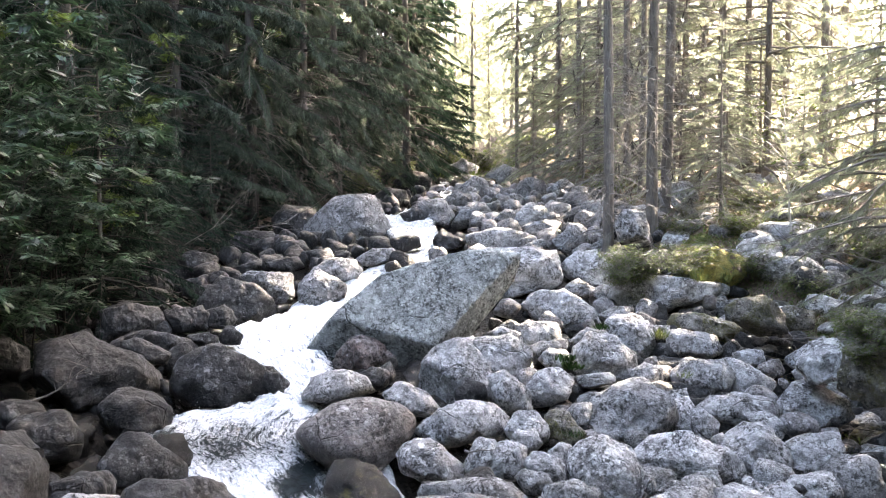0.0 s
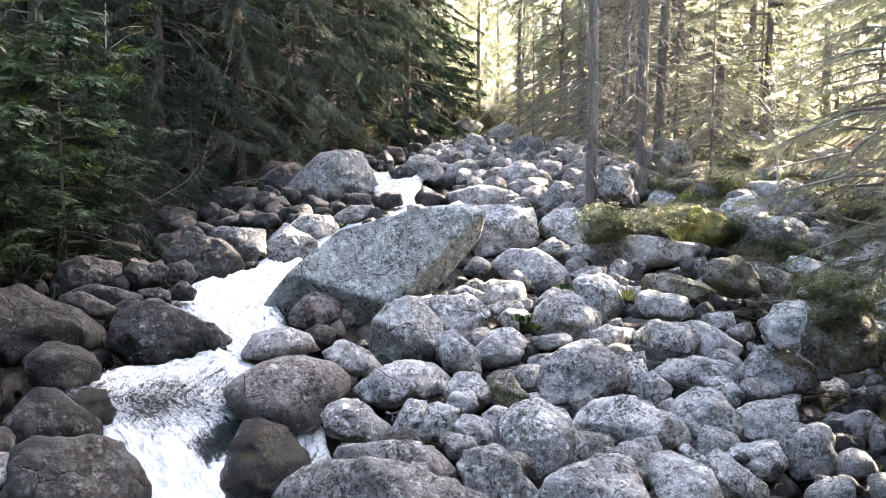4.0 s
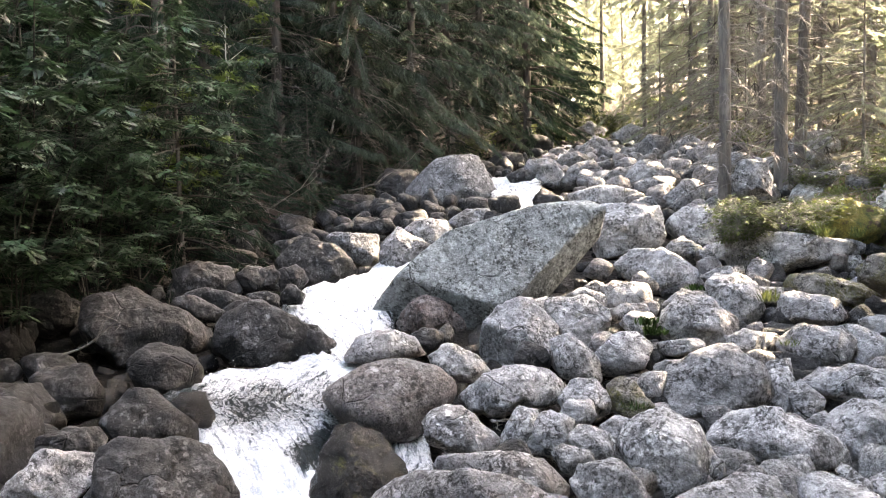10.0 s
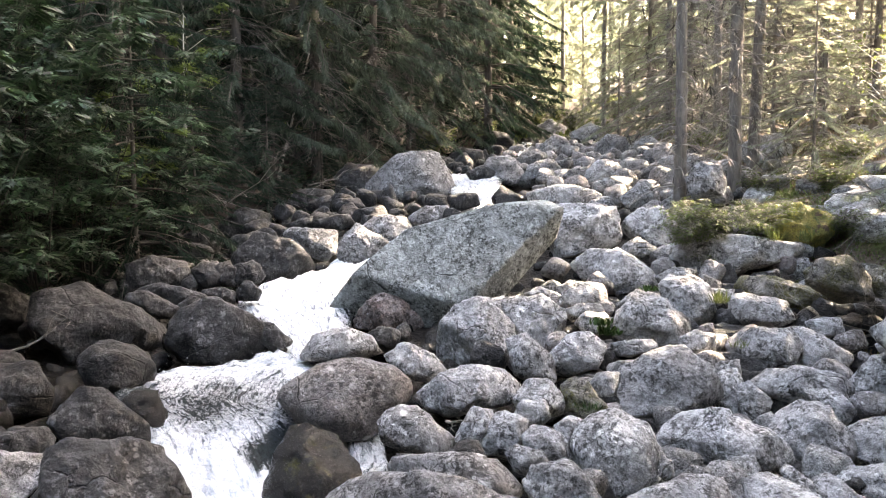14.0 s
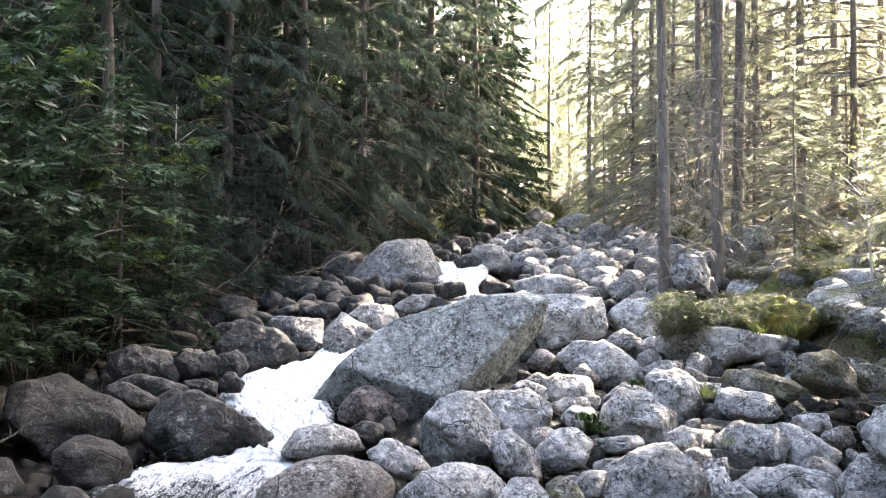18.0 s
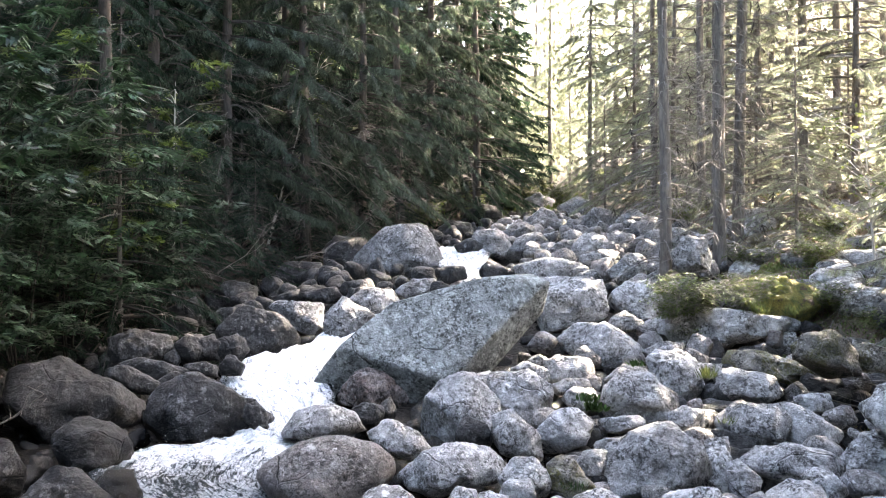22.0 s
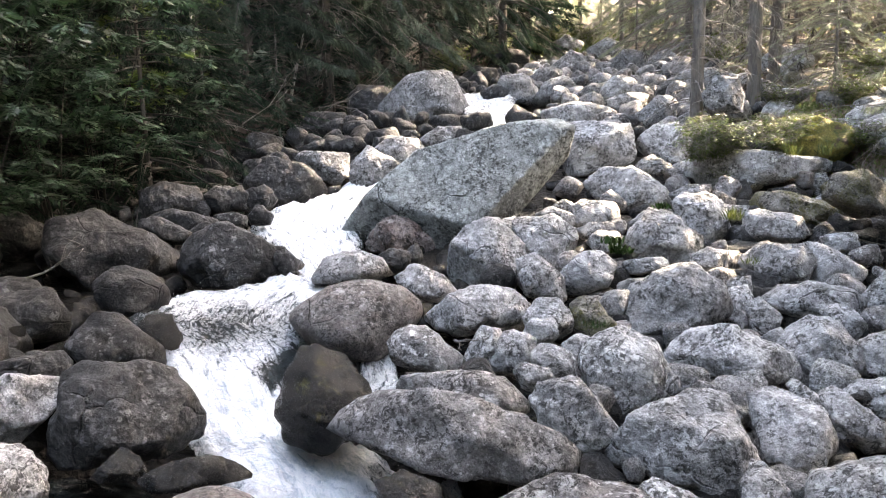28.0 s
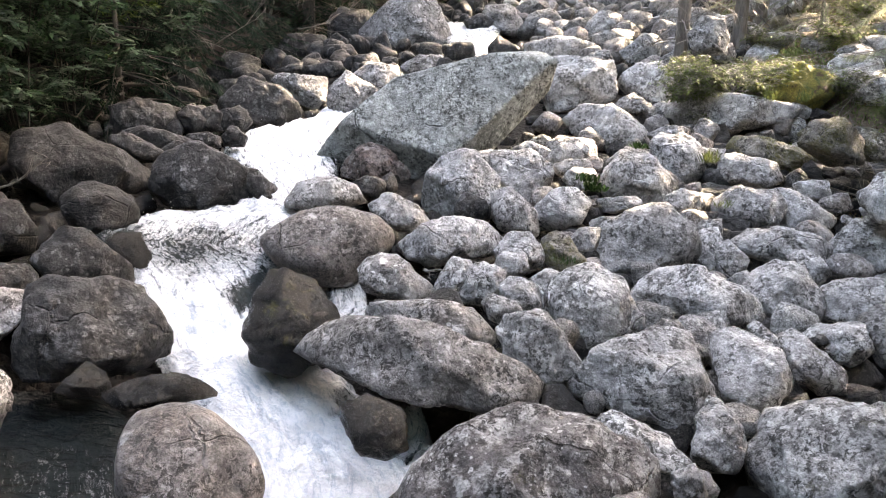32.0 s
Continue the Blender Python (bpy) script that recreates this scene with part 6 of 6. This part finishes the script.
ground_cover("fallen_litter", "dry brown leaves, needles and bark on the sunny bank", BROWN, 4.4, 11, 7, 26, 16000, 0.055, 54, lambda x, y: x > bank_right(y) - 0.4)
ground_cover("undergrowth", "bilberry and grass between the stones of the bank", FERN, 4.9, 8.2, 8.5, 17.5, 15000, 0.06, 55, lambda x, y: x > bank_right(y) - 0.7)
ground_cover("fallen_litter", "thick dry litter between the stones of the bank", BROWN, 4.9, 8.2, 9.5, 17.5, 9000, 0.05, 56, lambda x, y: x > bank_right(y) - 0.9)
ground_cover("undergrowth", "dark mossy undergrowth below the spruces", LEAF, -14, -1.5, 6, 40, 12000, 0.13, 52, lambda x, y: x < bank_left(y) + 0.1)
ground_cover("undergrowth", "bushes closing the far end of the stream", FERN, -5, 7, 36, 50, 4000, 0.22, 53, lambda x, y: True)


def birch(height, radius, lean, seed, label):
    """A thin pale birch with bare crooked twigs and a few leaves."""
    rng = random.Random(seed)
    ob = tagged(new("birch_tree"), label, "tree")
    part("trunk", trunk_mesh(height, radius, seed, lean, PALE_BARK), ob)
    lines, at, ahead, size = [], [], [], []
    for _ in range(26):
        z, az = rng.uniform(1.0, height * 0.95), rng.uniform(0, 6.28)
        p = Vector((lean * z, 0, z))
        e = p + Vector((math.cos(az), math.sin(az), rng.uniform(0.2, 0.8))) * rng.uniform(0.4, 1.1)
        m = (p + e) / 2 + Vector((0, 0, 0.08))
        lines.append([(p, 0.012), (m, 0.008), (e, 0.003)])
        for _ in range(14):
            at.append((m.lerp(e, rng.uniform(0, 1.1)) + Vector((rng.gauss(0, 0.1), rng.gauss(0, 0.1), rng.gauss(0, 0.1))))[:])
            ahead.append((rng.gauss(0, 1), rng.gauss(0, 1), rng.uniform(-0.8, 0.1)))
            size.append(rng.uniform(0.06, 0.11))
    tagged(part("branchwork", tubes("branchwork", lines, PALE_BARK, 3), ob), kind="stuff")
    tagged(part("foliage", scatter("foliage", LEAF_V, LEAF_F, at, ahead, size, 0.8, FERN, np.random.default_rng(seed), 0.6), ob), kind="stuff")
    return ob


stand(birch(6.4, 0.042, 0.30, 61, "thin leaning birch with white bark among dark spruces"), -6.9, 24.0, 0)
stand(birch(8.4, 0.05, 0.06, 62, "upright pale birch between the dark spruces"), -9.0, 18.4, 0)
stand(birch(5.0, 0.06, 0.03, 63, "broken pale birch stem below the spruces"), -7.3, 18.9, 0)
stand(birch(3.0, 0.028, -0.06, 64, "young white-stemmed birch on the sunny bank"), 6.9, 15.9, 0)


def fallen_branch(x, y, z, length, turn, seed, label):
    """A dead, forking grey branch lying over the stones."""
    rng = random.Random(seed)
    lines = []

    def grow(p, d, ln, r, depth):
        pts = [(p, r)]
        for i in range(4):
            d = (d + Vector((rng.gauss(0, 0.2), rng.gauss(0, 0.2), rng.gauss(0, 0.14)))).normalized()
            p = p + d * ln / 4
            pts.append((p, r * (1 - 0.2 * (i + 1))))
            if depth and rng.random() < 0.8:
                side = (d + Vector((rng.gauss(0, 0.7), rng.gauss(0, 0.7), rng.gauss(0, 0.4)))).normalized()
                grow(p, side, ln * rng.uniform(0.35, 0.6), r * 0.5, depth - 1)
        lines.append(pts)

    grow(Vector((0, 0, 0)), Vector((1, 0, 0.12)).normalized(), length, 0.016, 2)
    ob = tagged(new("fallen_branch"), label, "branch", "dead branches")
    part("stem", tubes("stem", [lines.pop()], TWIG, 5), ob)
    for line in lines:
        part("twig", tubes("twig", [line], TWIG, 4), ob)
    ob.matrix_world = pose(x, y, z, 0, 0, turn)
    return ob


fallen_branch(6.6, 11.9, 0.15, 1.9, 170, 71, "dead grey forked branch lying across the bank")
fallen_branch(7.0, 12.4, 0.45, 2.2, 195, 72, "long bare branch hanging over the rocks")
fallen_branch(5.9, 11.6, -0.55, 1.1, 160, 73, "dry roots and twigs between the boulders")
fallen_branch(-4.6, 19.6, 0.75, 2.0, -20, 74, "bare twigs reaching out over the dark boulders")
fallen_branch(-5.6, 17.4, 0.5, 1.6, -35, 75, "bare twigs reaching out over the dark boulders")
fallen_branch(-4.7, 9.0, -0.75, 0.7, 10, 76, "short dead twig leaning over dark stones")
fallen_branch(7.4, 13.6, 1.9, 2.4, 165, 77, "dead spruce bough with bare twigs")
fallen_branch(7.8, 15.4, 1.6, 2.6, 200, 78, "dead spruce bough with bare twigs")
for k, (x, y, ln, turn) in enumerate(((6.4, 12.8, 1.8, 150), (5.6, 12.9, 1.2, 200), (6.9, 11.2, 1.6, 170), (6.2, 13.9, 1.5, 30), (7.6, 14.8, 2.2, 160), (6.0, 10.6, 1.0, 190), (8.0, 16.9, 2.0, 140), (5.4, 11.7, 0.9, 240))):
    fallen_branch(x, y, ground_z(x, y) + 0.12, ln, turn, 110 + k, "dry broken branch lying in the sunny litter")
fallen_branch(0.22, 8.0, -1.02, 0.3, -70, 79, "pale root hanging between two stones")


def tuft(x, y, z, count, height, seed, material, name, label):
    """A clump of thin blades or small leaves between stones."""
    rng = random.Random(seed)
    at = [(rng.gauss(0, 0.05), rng.gauss(0, 0.05), 0) for _ in range(count)]
    ahead = [(rng.gauss(0, 0.5), rng.gauss(0, 0.5), 1) for _ in range(count)]
    size = [height * rng.uniform(0.5, 1.2) for _ in range(count)]
    ob = new(name, scatter(name, LEAF_V, LEAF_F, at, ahead, size, 0.12 if name == "grass_tuft" else 0.6, material, np.random.default_rng(seed), 0.5))
    ob.location = (x, y, z)
    return tagged(ob, label, "plant", "small plants among the stones", "stuff")


tuft(1.82, 11.45, -0.95, 70, 0.13, 81, HERB, "green_plant", "small bright green plant between grey boulders")
tuft(1.75, 11.4, -0.82, 60, 0.11, 82, HERB, "green_plant", "small bright green plant between grey boulders")
tuft(3.42, 12.55, -0.72, 60, 0.22, 83, FERN, "grass_tuft", "thin grass hanging beside a boulder")
tuft(1.50, 9.05, -1.20, 50, 0.10, 84, HERB, "grass_tuft", "thin grass in a gap of the stones")
tuft(3.35, 11.0, -0.98, 40, 0.12, 85, FERN, "grass_tuft", "yellow-green grass beside a boulder")
tuft(4.55, 14.2, 0.0, 50, 0.24, 86, FERN, "grass_tuft", "long grass hanging over a flat rock")
tuft(5.0, 14.1, 0.0, 50, 0.24, 87, FERN, "grass_tuft", "long grass hanging over a flat rock")
tuft(2.44, 12.35, -0.52, 40, 0.09, 88, HERB, "moss_cushion", "moss cushion on a boulder")
for k, (x, y, z, s) in enumerate(((3.25, 14.75, -0.15, 0.9), (3.6, 14.85, -0.12, 1.2), (3.85, 15.1, -0.05, 1.1), (3.5, 15.3, 0.0, 1.2), (4.5, 15.0, -0.1, 1.0), (4.75, 15.35, 0.1, 1.0),
                                  (5.15, 15.5, 0.2, 0.8), (5.8, 15.3, 0.0, 1.0), (5.5, 10.5, -0.4, 0.8), (5.65, 10.2, -0.25, 0.8), (5.35, 10.1, -0.6, 0.7), (5.55, 9.8, -0.35, 0.8), (5.5, 10.8, -0.3, 0.7))):
    ob = copy_thing(BERRY, pose(x, y, z - 0.05, 0, 0, 50 * k) @ Matrix.Scale(s, 4))


def spray():
    """Drops and flecks of foam thrown up along the falls."""
    rng = random.Random(91)
    unit, faces = ball(1)
    verts, out = [], []
    for a, b, f in REACHES[4:]:
        for _ in range(int(12 * f)):
            p = a.lerp(b, rng.choice((rng.uniform(-0.08, 0.15), rng.uniform(0.85, 1.08), rng.random())))
            p = p + Vector((rng.gauss(0, 0.07), rng.gauss(0, 0.07), 0.04 + abs(rng.gauss(0, 0.09))))
            r = rng.uniform(0.002, 0.006)
            base = len(verts)
            verts.extend(unit * r * np.array((1, 1, rng.uniform(0.8, 1.8))) + np.array(p))
            out.extend(tuple(i + base for i in t) for t in faces)
    tagged(new("spray", mesh_of("spray", verts, out, WATER_DROP)), "white drops of spray above the falls", "spray", kind="stuff")


WATER_DROP = Nodes("spray_drops")
WATER_DROP.bsdf.inputs["Base Color"].default_value = (0.9, 0.92, 0.94, 1)
WATER_DROP.bsdf.inputs["Roughness"].default_value = 0.3
WATER_DROP = WATER_DROP.mat
spray()
